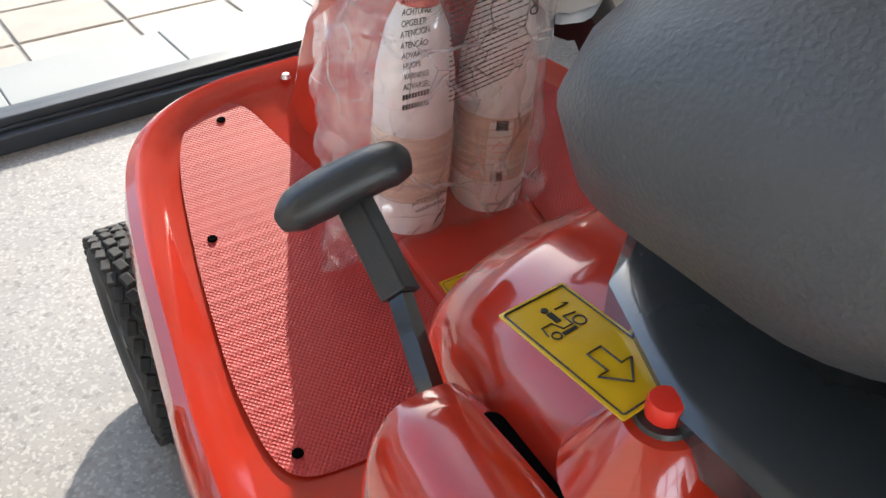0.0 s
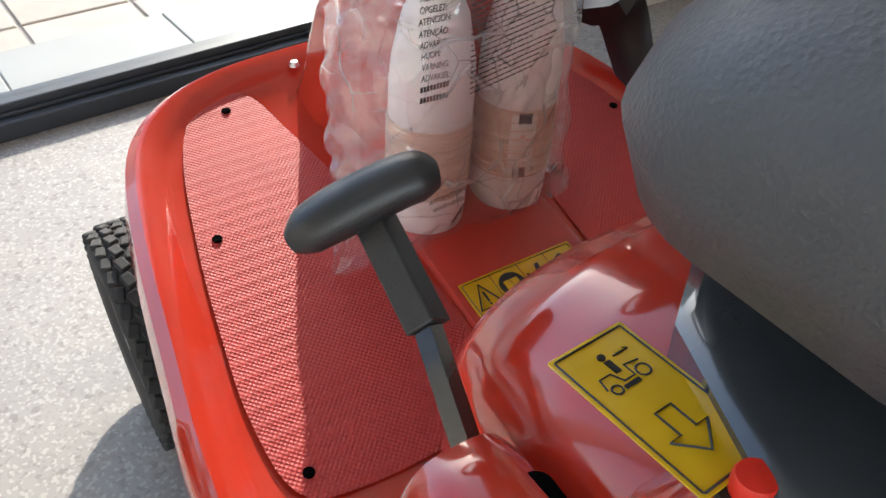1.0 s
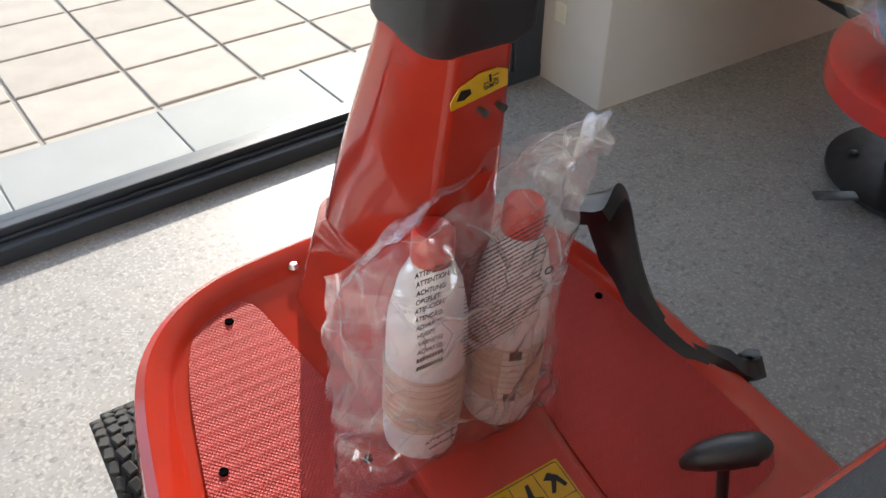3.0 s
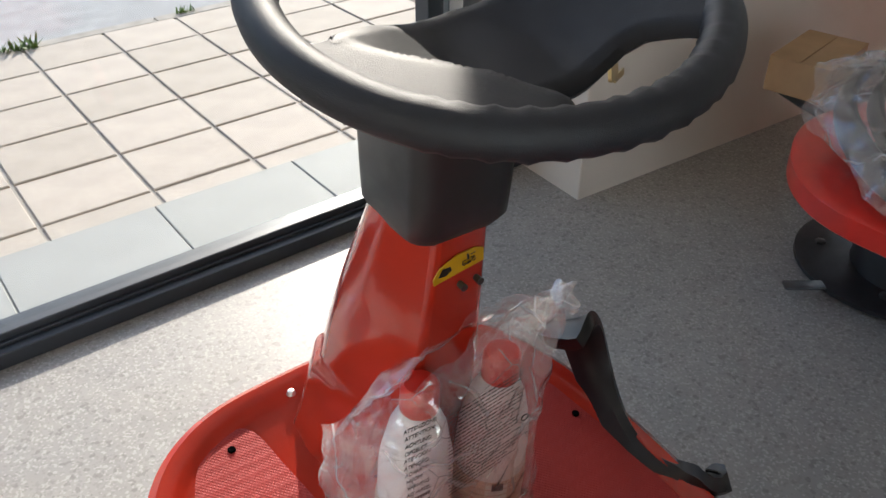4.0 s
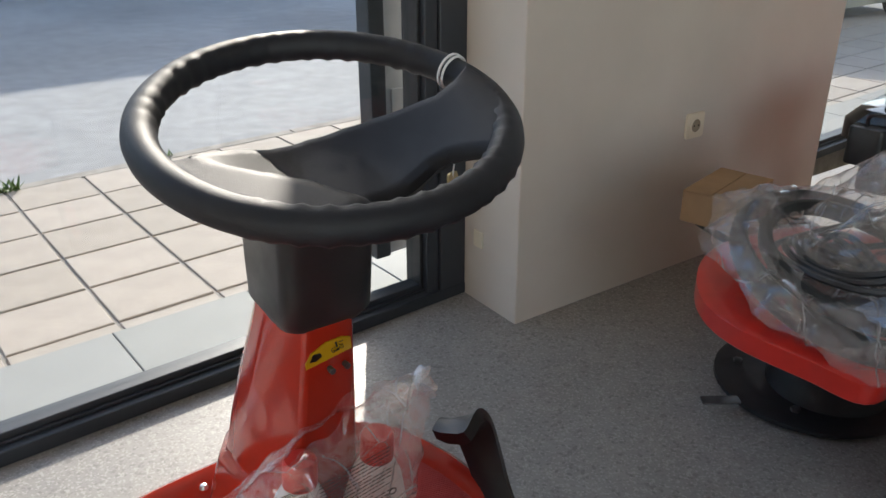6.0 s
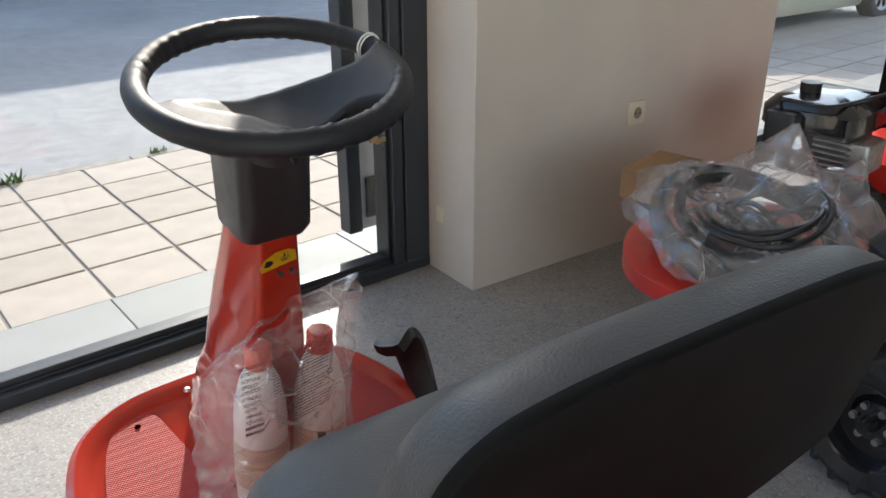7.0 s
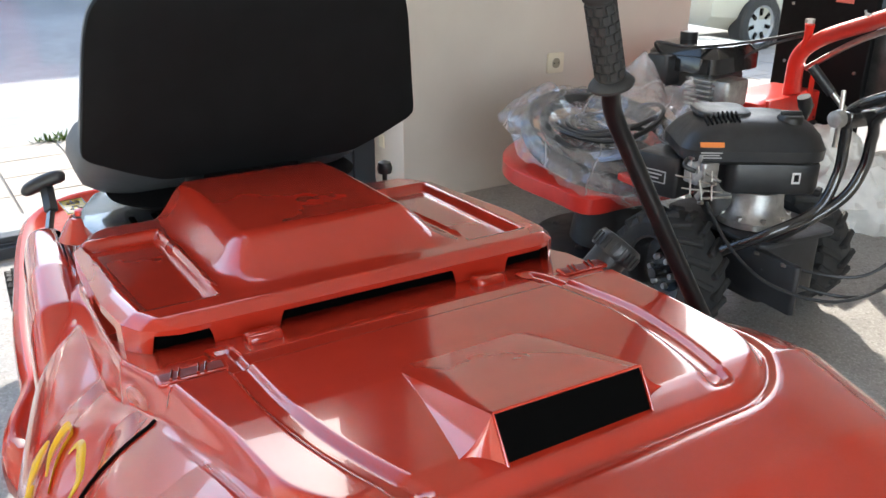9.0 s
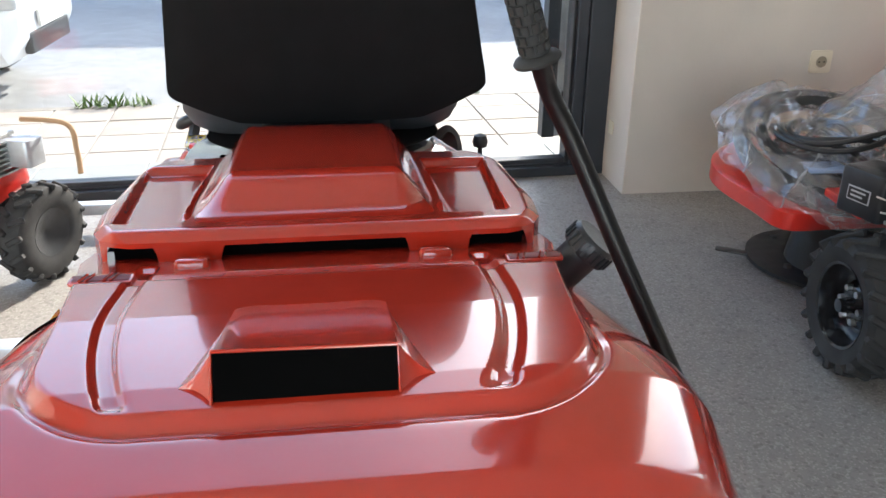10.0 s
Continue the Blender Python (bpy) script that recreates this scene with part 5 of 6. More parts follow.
# air filter
air = part("air_filter", soft_box(0.105, 0.12, 0.105, 0.012, 0.007, Matrix.Translation((-0.035, 0.085, 0.395))), BLACK, brush, "black square air filter box")
air.matrix_local = Matrix.Translation((0.055, 0.082, -0.040)) @ Matrix.Rotation(radians(18), 4, "Z") @ Matrix.Translation((0.0, -0.085, 0.0))
part("filter_plate", box(-0.0895, -0.0885, 0.055, 0.115, 0.430, 0.462), LABEL_GREY, air, smooth=False)
part("filter_plate", box(-0.0905, -0.0895, 0.058, 0.112, 0.433, 0.459), INK, air, smooth=False)
part("small_print", bars([(-0.020, 0.004, 0.04), (-0.020, -0.006, 0.032)], 0, 0.004), LABEL_GREY, air, smooth=False, m=Matrix.Translation((-0.0908, 0.085, 0.446)) @ Matrix.Rotation(radians(-90), 4, "Z") @ Matrix.Rotation(radians(90), 4, "X"))
# carburettor linkage
carb = part("carburettor", soft_box(0.05, 0.07, 0.06, 0.008, 0.004, Matrix.Translation((0.035, -0.02, 0.375))), ALLOY, brush, "cast alloy carburettor")
carb.matrix_local = Matrix.Translation((-0.015, -0.030, 0.035))
for p, q in (((0.0, -0.02, 0.44), (-0.02, -0.05, 0.36)), ((-0.015, -0.06, 0.435), (-0.005, -0.075, 0.35)), ((-0.03, -0.005, 0.40), (0.01, -0.08, 0.395)), ((-0.03, -0.03, 0.375), (0.02, -0.11, 0.38)), ((0.0, -0.09, 0.43), (0.0, -0.10, 0.36))):
    part("linkage_rod", tube([p, q], 0.0021, 8, smooth=False), STEEL, carb)
for p in ((-0.022, -0.048, 0.356), (-0.008, -0.074, 0.346), (0.0, -0.02, 0.44), (0.0, -0.10, 0.40)):
    bolt(carb, p, 0.008)
part("red_trim", soft_box(0.07, 0.16, 0.02, 0.006, 0.004, Matrix.Translation((0.02, 0.14, 0.345))), RED_PAINT, brush)
part("side_plate", soft_box(0.02, 0.24, 0.12, 0.01, 0.003, Matrix.Translation((0.09, -0.20, 0.16))), BLACK, brush)
for y in (-0.28, -0.20, -0.13):
    bolt(brush, (0.085, y, 0.27), 0.010)
# handlebars
for pts in ([(0.02, -0.15, 0.27), (0.08, -0.23, 0.335), (0.18, -0.262, 0.385), (0.225, -0.265, 0.47), (0.222, -0.268, 0.55), (0.205, -0.29, 0.625), (0.20, -0.45, 0.70), (0.21, -0.66, 0.77)],
            [(0.10, -0.17, 0.27), (0.16, -0.25, 0.35), (0.23, -0.29, 0.42), (0.262, -0.30, 0.49), (0.262, -0.305, 0.56), (0.250, -0.33, 0.62), (0.30, -0.48, 0.70), (0.34, -0.68, 0.77)]):
    part("handlebar", tube(pts, 0.0125, 14), GLOSS, brush, "bent black tubular handlebar")
part("clamp", soft_box(0.11, 0.035, 0.035, 0.008, 0.004, Matrix.Translation((0.232, -0.29, 0.585))), GLOSS, brush)
part("clamp_knob", lathe([(0.0, -0.03), (0.018, -0.028), (0.020, -0.01), (0.010, 0.0)], 18, "x", (0.180, -0.285, 0.605)), ALLOY, brush, "pale alloy clamp knob")
part("clamp_lever", tube([(0.175, -0.28, 0.54), (0.170, -0.285, 0.60), (0.172, -0.28, 0.665)], 0.0055, 10), STEEL, brush)
part("gear_lever", tube([(0.230, -0.26, 0.60), (0.20, -0.22, 0.655)], 0.007, 10, smooth=False), STEEL, brush)
part("gear_knob", tube([(0.205, -0.225, 0.645), (0.175, -0.185, 0.70)], [0.011, 0.015, 0.012], 12, smooth=False), BLACK, brush, "black lever knob")
cable(brush, [(-0.02, -0.12, 0.39), (0.0, -0.19, 0.30), (0.05, -0.28, 0.23), (0.15, -0.38, 0.21), (0.26, -0.44, 0.27), (0.30, -0.46, 0.40)])
cable(brush, [(0.08, -0.22, 0.24), (0.14, -0.32, 0.215), (0.22, -0.40, 0.22), (0.30, -0.44, 0.31), (0.32, -0.46, 0.45)])
cable(brush, [(0.10, -0.20, 0.26), (0.17, -0.31, 0.245), (0.25, -0.38, 0.26), (0.31, -0.42, 0.36), (0.31, -0.44, 0.50)])
for p, q in (((0.01, -0.03, 0.42), (0.03, -0.09, 0.40)), ((-0.02, -0.06, 0.40), (0.03, -0.05, 0.43)), ((0.0, -0.05, 0.35), (0.04, -0.12, 0.37))):
    part("linkage_plate", soft_box(0.003, 0.016, 0.034, 0.002, 0.0008, Matrix.Translation(p) @ Matrix.Rotation(radians(40 * (q[0] - p[0]) * 20), 4, "X")), STEEL, carb)
    part("linkage_spring", tube([p, q], 0.0032, 8, smooth=False), ALLOY, carb)
# cutting head under a red guard
GUARD = [(-0.080, 0.69), (-0.145, 0.60), (-0.158, 0.50), (-0.120, 0.36), (-0.082, 0.252), (0.05, 0.25), (0.25, 0.26), (0.42, 0.28), (0.50, 0.42), (0.50, 0.60), (0.38, 0.74), (0.16, 0.78), (0.03, 0.76)]
gl_line = spline([(x, y, 0) for x, y in GUARD], 5, True)


def guard_z(y):
    return 0.292 + 0.08 * (y - 0.25)


loops = [[Vector((0.20 + (p.x - 0.20) * k, 0.50 + (p.y - 0.50) * k, guard_z(p.y) + dz)) for p in gl_line] for k, dz in ((0.99, -0.050), (1.0, -0.046), (1.0, -0.004), (0.985, 0.0), (0.9, 0.006), (0.5, 0.01))]
part("guard", rings(loops), RED_PAINT, brush, "bright red sheet guard over the cutting disc")
part("disc_skirt", lathe([(0.0, 0.035), (0.20, 0.03), (0.225, 0.022), (0.225, 0.012), (0.0, 0.010)], 48, "z", (0.225, 0.56, 0)), BLACK, brush, "black round cutting disc cover")
part("disc_housing", lathe([(0.14, 0.03), (0.13, 0.10), (0.125, 0.27), (0.13, 0.30)], 32, "z", (0.23, 0.52, 0)), BLACK, brush, "black drum above the disc")
part("blade_tip", soft_box(0.09, 0.03, 0.005, 0.006, 0.001, Matrix.Translation((-0.045, 0.60, 0.030)) @ Matrix.Rotation(radians(-30), 4, "Z")), DARKSTEEL, brush)
for a in (0.5, 2.2, 3.6, 5.2):
    bolt(brush, (0.225 + 0.17 * math.cos(a), 0.56 + 0.17 * math.sin(a), 0.03), 0.012, DARKSTEEL)

# what lies wrapped on the guard
wrap = thing("wrapped_parts", "black rubber ring and cables wrapped in crumpled clear plastic", "wrapped parts", Matrix.Translation((1.310, 1.235, 0.365)) @ Matrix.Rotation(radians(-4), 4, "Z"))
part("rubber_ring", tube([(0.235 * math.cos(a), 0.235 * math.sin(a), 0.075 * math.sin(a) + 0.020) for a in (2 * math.pi * k / 16 for k in range(16))], 0.017, 12, steps=4, closed=True, flat=1.9), BLACK, wrap, "black rubber ring")
for k in range(5):
    part("coiled_cable", tube([((0.07 + 0.022 * k) * math.cos(a + k), (0.08 + 0.020 * k) * math.sin(a + k), 0.03 + 0.010 * k + 0.03 * math.sin(a) + 0.02 * math.sin(2 * a + k)) for a in (2 * math.pi * q / 12 for q in range(12))], 0.0075, 7, steps=4, closed=True), BLACK, wrap, "coiled black cable")
part("inner_ring", tube([(0.185 * math.cos(a), 0.18 * math.sin(a), 0.06 * math.sin(a) + 0.040) for a in (2 * math.pi * k / 16 for k in range(16))], 0.014, 10, steps=4, closed=True, flat=1.5), RUBBER, wrap, "second black ring")
part("tool_bag", soft_box(0.26, 0.24, 0.045, 0.02, 0.012, Matrix.Translation((0.02, 0.02, -0.045)) @ Matrix.Rotation(radians(9), 4, "X")), SHELL, wrap)
part("booklet", box(-0.14, -0.04, -0.17, -0.10, 0.012, 0.020), plain("pale_blue_paper", (0.32, 0.42, 0.60), 0.6), wrap, "pale blue booklet", smooth=False)


def crumple(seed, sx, sy, sz, lift, peak):
    def fn(u, v):
        a, b = 2 * math.pi * u, math.pi * (0.5 - 0.5 * math.cos(math.pi * v)) * 0.62
        d = Vector((math.cos(a) * math.sin(b), math.sin(a) * math.sin(b), math.cos(b)))
        n = noise.noise(d * 2.3 + Vector((seed, 0, 0))) * 0.34 + noise.noise(d * 6.0 + Vector((0, seed, 0))) * 0.16 + abs(noise.noise(d * 12 + Vector((0, 0, seed)))) * 0.12
        k = 1 + n
        p = Vector((d.x * sx, d.y * sy, d.z * sz)) * k
        spike = max(0, d.dot(Vector(peak).normalized())) ** 10
        return p + Vector(peak) * spike * 0.5 + Vector((0, 0, lift))
    return fn


def drape(seed, size, low, peaks):
    """Stiff film laid over the ring and drawn up into a few peaks, with long sharp folds between them."""
    def fn(u, v):
        a = 2 * math.pi * u
        r = size * v * (1 + 0.10 * noise.noise(Vector((2 * math.cos(a), 2 * math.sin(a), seed))))
        p = Vector((r * math.cos(a), r * math.sin(a), 0))
        top = 0.055 + 0.30 * p.y - low * step(0.80, 1.0, v)
        for x, y, h, wide in peaks:
            top += h * max(0.0, 1 - math.hypot(p.x - x, p.y - y) / wide) ** 1.4
        q = p * 6 + Vector((seed, 0, 0))
        fold = abs(noise.noise(q)) * 0.06 + abs(noise.noise(q * 2.1 + Vector((0, 7, 0)))) * 0.03 + abs(noise.noise(q * 4.6)) * 0.010
        out = noise.noise(p * 9 + Vector((0, seed, 3)))
        return Vector((p.x + 0.018 * out, p.y + 0.018 * noise.noise(p * 8 + Vector((seed, 2, 0))), top - 0.02 + fold))
    return fn


part("film", sheet(drape(3.1, 0.315, 0.045, ((0.155, 0.035, 0.185, 0.18), (0.14, -0.18, 0.17, 0.15), (-0.13, 0.15, 0.06, 0.14))), 120, 60), FILM_THICK, wrap, "crumpled clear packing film")
part("film", sheet(drape(8.4, 0.290, 0.035, ((0.18, 0.07, 0.165, 0.16), (0.20, -0.11, 0.165, 0.16))), 110, 50), FILM_THICK, wrap, "crumpled clear packing film")

for x in (0.16, 0.34):
    part("front_bar", tube([(x + 0.04, 0.62, 0.268), (x + 0.07, 0.85, 0.270), (x + 0.10, 1.00, 0.270)], 0.011, 10), BLACK, brush, "black front carrier bar")
carton = thing("cardboard_box", "small plain brown cardboard box lying on the brush mower's carrier", "box", Matrix.Translation((1.565, 1.745, 0.281)) @ Matrix.Rotation(radians(14), 4, "Z") @ Matrix.Diagonal((0.8, 0.85, 0.9, 1)))
part("side", box(-0.14, 0.16, -0.09, 0.09, 0.0, 0.095), CARD, carton, smooth=False, bevel=0.002)
part("flap", box(-0.14, 0.16, -0.09, -0.002, 0.0955, 0.0985), CARD, carton, smooth=False)
part("flap", box(-0.14, 0.16, 0.002, 0.09, 0.0955, 0.0985), CARD, carton, smooth=False)

# ---------- red tiller with engine by the second window ----------
tiller = thing("motor_tiller", "red motor tiller with black petrol engine and tubular handle", "tiller", Matrix.Translation((2.01, 1.40, 0)) @ Matrix.Rotation(radians(8), 4, "Z"))
for x in (-0.02, 0.36):
    wheel(tiller, "tiller_wheel", (x, -0.02, 0.17), 0.165, 0.09, 0.08, 16, BLACK, lug_h=0.010, chevron=True)
part("frame_box", soft_box(0.40, 0.20, 0.13, 0.02, 0.008, Matrix.Translation((0.20, -0.03, 0.27))), RED_PAINT, tiller, "red welded frame")
for i in range(6):
    part("bolt", lathe([(0, -0.008), (0.010, -0.006), (0.011, 0)], 6, "y", (0.04 + 0.06 * i, -0.132, 0.35)), STEEL, tiller)
part("side_plate", soft_box(0.30, 0.02, 0.11, 0.008, 0.003, Matrix.Translation((0.18, -0.135, 0.30))), RED_PAINT, tiller)
part("engine_block", soft_box(0.20, 0.20, 0.13, 0.02, 0.008, Matrix.Translation((-0.08, 0.06, 0.37))), DARKSTEEL, tiller)
for i in range(6):
    part("cooling_fin", box(-0.19, -0.06, -0.05, 0.05, 0.40 + 0.017 * i, 0.406 + 0.017 * i), ALLOY, tiller, smooth=False)
part("muffler", soft_box(0.13, 0.10, 0.09, 0.02, 0.01, Matrix.Translation((-0.10, -0.05, 0.40))), ALLOY, tiller, "ribbed alloy exhaust guard")
loops = []
for z, gx, gy, r in ((0.50, 0.13, 0.12, 0.03), (0.51, 0.15, 0.14, 0.05), (0.56, 0.15, 0.14, 0.05), (0.59, 0.13, 0.115, 0.05), (0.60, 0.06, 0.05, 0.03)):
    loops.append([Vector((-0.06 + x, 0.08 + y, z)) for x, y in rounded(2 * gx, 2 * gy, r, 5)])
part("engine_cover", rings(loops), GLOSS, tiller, "glossy black engine cover")
part("fuel_cap", lathe([(0.028, 0.595), (0.03, 0.60), (0.03, 0.625), (0, 0.627)], 20, "z", (-0.10, 0.12, 0)), BLACK, tiller)
part("air_filter", soft_box(0.09, 0.09, 0.10, 0.015, 0.006, Matrix.Translation((-0.21, 0.13, 0.46))), BLACK, tiller)
part("handle_column", tube([(0.25, -0.10, 0.36), (0.22, -0.11, 0.45), (0.20, -0.13, 0.55), (0.17, -0.22, 0.62), (0.06, -0.42, 0.70), (-0.05, -0.62, 0.78), (-0.14, -0.80, 0.86)], [0.034, 0.030, 0.028, 0.026, 0.026, 0.026, 0.026], 16), RED_PAINT, tiller, "bent red handle column")
part("maker_plate", box(-0.035, 0.035, -0.0006, 0.0006, -0.006, 0.006), WHITE_LABEL, tiller, smooth=False, m=Matrix.Translation((0.034, -0.43, 0.722)) @ Matrix.Rotation(radians(62), 4, "Z"))
part("stay_rod", tube([(0.24, -0.14, 0.50), (0.10, -0.38, 0.64), (-0.06, -0.66, 0.755), (-0.14, -0.82, 0.82)], 0.010, 10), STEEL, tiller, "bright steel stay rod")
part("clamp", soft_box(0.05, 0.05, 0.06, 0.01, 0.004, Matrix.Translation((-0.10, -0.72, 0.80))), ALLOY, tiller)
part("height_lever", tube([(0.20, -0.11, 0.52), (0.17, -0.16, 0.60), (0.16, -0.17, 0.66)], [0.012, 0.012, 0.016], 10), REDBTN, tiller, "red lever tag")
part("bolt", lathe([(0.016, 0), (0.016, 0.02), (0, 0.022)], 6, "z", (0.175, -0.16, 0.655)), STEEL, tiller)
part("red_strip", box(0.265, 0.295, -0.15, -0.146, 0.37, 0.50), REDBTN, tiller, smooth=False)
cable(tiller, [(-0.22, 0.14, 0.56), (-0.30, 0.10, 0.61), (-0.24, 0.0, 0.60), (0.0, -0.05, 0.60), (0.17, -0.15, 0.63)], 0.005)
cable(tiller, [(-0.10, -0.02, 0.50), (0.02, -0.08, 0.58), (0.17, -0.15, 0.62)], 0.005)

# ---------- tall black machine behind ----------
tall = thing("black_cabinet_machine", "tall black machine with hoses beside the far window", "machine", Matrix.Translation((2.50, 1.34, 0)) @ Matrix.Diagonal((0.72, 0.72, 0.72, 1)))
part("side_panel", soft_box(0.04, 0.55, 1.35, 0.01, 0.004, Matrix.Translation((0.0, 0.1, 0.10))), SHELL, tall, "black sheet panel")
part("rear_panel", soft_box(0.50, 0.04, 1.30, 0.01, 0.004, Matrix.Translation((0.28, 0.30, 0.10))), SHELL, tall)
part("notice", box(-0.026, -0.0235, -0.05, 0.05, 0.98, 1.14), plain("notice_paper", (0.62, 0.16, 0.12), 0.6), tall, "small red and white notice", smooth=False)
part("small_print", bars([(-0.035, 0.04 - 0.016 * i, 0.07 - 0.008 * (i % 3)) for i in range(6)], 0, 0.006), WHITE_LABEL, tall, smooth=False, m=Matrix.Translation((-0.027, 0.0, 1.06)) @ Matrix.Rotation(radians(-90), 4, "Z") @ Matrix.Rotation(radians(90), 4, "X"))
for z in (0.35, 0.65, 0.95, 1.25):
    part("bolt", lathe([(0, -0.028), (0.008, -0.026), (0.009, -0.02)], 8, "x", (0, -0.12, z)), STEEL, tall)
    part("bolt", lathe([(0, -0.028), (0.008, -0.026), (0.009, -0.02)], 8, "x", (0, 0.30, z)), STEEL, tall)
part("drive_unit", soft_box(0.34, 0.30, 0.40, 0.04, 0.02, Matrix.Translation((0.22, -0.15, 0.45))), DARKSTEEL, tall, "dark cast drive unit")
part("pulley", lathe([(0.03, -0.04), (0.11, -0.035), (0.12, -0.02), (0.10, 0.0), (0.12, 0.02), (0.11, 0.03)], 32, "y", (0.16, -0.34, 0.62)), DARKSTEEL, tall)
part("pump", soft_box(0.14, 0.10, 0.12, 0.03, 0.015, Matrix.Translation((0.32, -0.35, 0.55))), ALLOY, tall, "cast alloy pump body")
for k in range(4):
    cable(tall, [(0.08 + 0.05 * k, -0.36, 0.50), (0.02 + 0.06 * k, -0.44, 0.70 + 0.03 * k), (0.10 + 0.07 * k, -0.38, 0.95), (0.22 + 0.05 * k, -0.20, 1.05)], 0.016, "thick black hose")
part("base", soft_box(0.55, 0.60, 0.10, 0.02, 0.01, Matrix.Translation((0.25, 0.0, 0.0))), DARKSTEEL, tall)

heap = thing("packing_film", "heap of crumpled white packing film on the floor", "packing film", Matrix.Translation((2.32, 1.12, 0.0)))
part("film", sheet(crumple(1.7, 0.26, 0.22, 0.24, 0.0, (0.0, 0.1, 0.12)), 60, 30), Mat("white_foam_film", (0.72, 0.71, 0.68), 0.6).mottle(20, 0.1).m, heap)

# wall socket
socket = thing("wall_socket", "cream plastic wall socket on the plastered pier", "socket", Matrix.Translation((1.688, 1.982, 0.462)))
part("plate", soft_box(0.078, 0.078, 0.010, 0.010, 0.003, Matrix.Rotation(radians(90), 4, "X")), SOCKET, socket)
# Disc in a darker cream paints the shade of the socket's recess.
part("recess", lathe([(0.021, -0.0105), (0.020, -0.0115), (0.0, -0.0108)], 28, "y", (0, 0, 0)), plain("socket_recess_shade", (0.30, 0.27, 0.20), 0.5), socket)
part("rim", tube([(0.021 * math.cos(a), -0.011, 0.021 * math.sin(a)) for a in (2 * math.pi * k / 16 for k in range(16))], 0.002, 6, steps=2, closed=True), SOCKET, socket)
for x in (-0.009, 0.009):
    part("pin_hole", lathe([(0.003, -0.0125), (0.0, -0.0127)], 10, "y", (x, 0, 0)), SHADE_BLACK, socket)
sw2 = thing("cable_outlet", "small cream cable outlet low on the pier", "outlet", Matrix.Translation((1.0235, 2.15, 0.20)))
part("plate", box(-0.006, 0.0, -0.02, 0.02, -0.025, 0.025), SOCKET, sw2, smooth=False, bevel=0.002)
lock = thing("door_lock", "pale metal lock on the window stile", "lock", ROOM @ Matrix.Translation((0.925, 0.153, 0.50)))
part("plate", box(-0.022, 0.022, -0.006, 0.0, -0.10, 0.10), GREY_ALU, lock, smooth=False, bevel=0.002)
part("cylinder", lathe([(0.012, -0.02), (0.012, -0.006)], 18, "y", (0, 0, -0.03)), STEEL, lock)
part("strike", box(-0.020, 0.020, -0.005, 0.0, -0.36, -0.22), DARKSTEEL, lock, smooth=False)

# ---------- red machine by the left of the window, seen past the housing ----------
cultivator = thing("cultivator", "bright red walk-behind cultivator with pale engine and black wheel", "cultivator", Matrix.Translation((-0.93, 1.56, 0)) @ Matrix.Rotation(radians(-20), 4, "Z") @ Matrix.Diagonal((0.74, 0.74, 0.68, 1)))
wheel(cultivator, "cultivator_wheel", (0.20, 0.0, 0.20), 0.19, 0.10, 0.09, 16, BLACK, lug_h=0.012, chevron=True)
wheel(cultivator, "cultivator_wheel", (-0.25, 0.0, 0.20), 0.19, 0.10, 0.09, 16, BLACK, lug_h=0.012, chevron=True)
part("gear_case", soft_box(0.26, 0.22, 0.22, 0.04, 0.02, Matrix.Translation((-0.04, 0.0, 0.16))), BLACK, cultivator)
part("guard", soft_box(0.34, 0.34, 0.10, 0.06, 0.02, Matrix.Translation((-0.05, -0.04, 0.34)) @ Matrix.Rotation(radians(10), 4, "X")), RED_PAINT, cultivator, "bright red guard")
part("guard", soft_box(0.16, 0.10, 0.18, 0.04, 0.015, Matrix.Translation((-0.05, -0.22, 0.18))), RED_PAINT, cultivator)
part("cylinder", soft_box(0.16, 0.15, 0.16, 0.02, 0.008, Matrix.Translation((0.02, 0.02, 0.43))), ALLOY, cultivator, "pale alloy cylinder")
for i in range(7):
    part("cooling_fin", box(-0.075, 0.125, -0.065, 0.10, 0.44 + 0.02 * i, 0.447 + 0.02 * i), ALLOY, cultivator, smooth=False)
part("silencer", soft_box(0.13, 0.10, 0.11, 0.02, 0.008, Matrix.Translation((0.14, 0.05, 0.46))), GREY_ALU, cultivator)
part("engine_cowl", soft_box(0.20, 0.20, 0.12, 0.05, 0.03, Matrix.Translation((-0.06, 0.0, 0.60))), RED_PAINT, cultivator, "red engine cowl")
part("tine_guard", tube([(0.10, 0.12, 0.62), (0.26, 0.16, 0.60), (0.30, 0.14, 0.50), (0.33, 0.10, 0.42)], 0.010, 10), CARD, cultivator, "tan padded bar")
stand = thing("metal_frame", "low bright metal frame with clamps lying on the floor", "frame", Matrix.Translation((-0.95, 1.42, 0)))
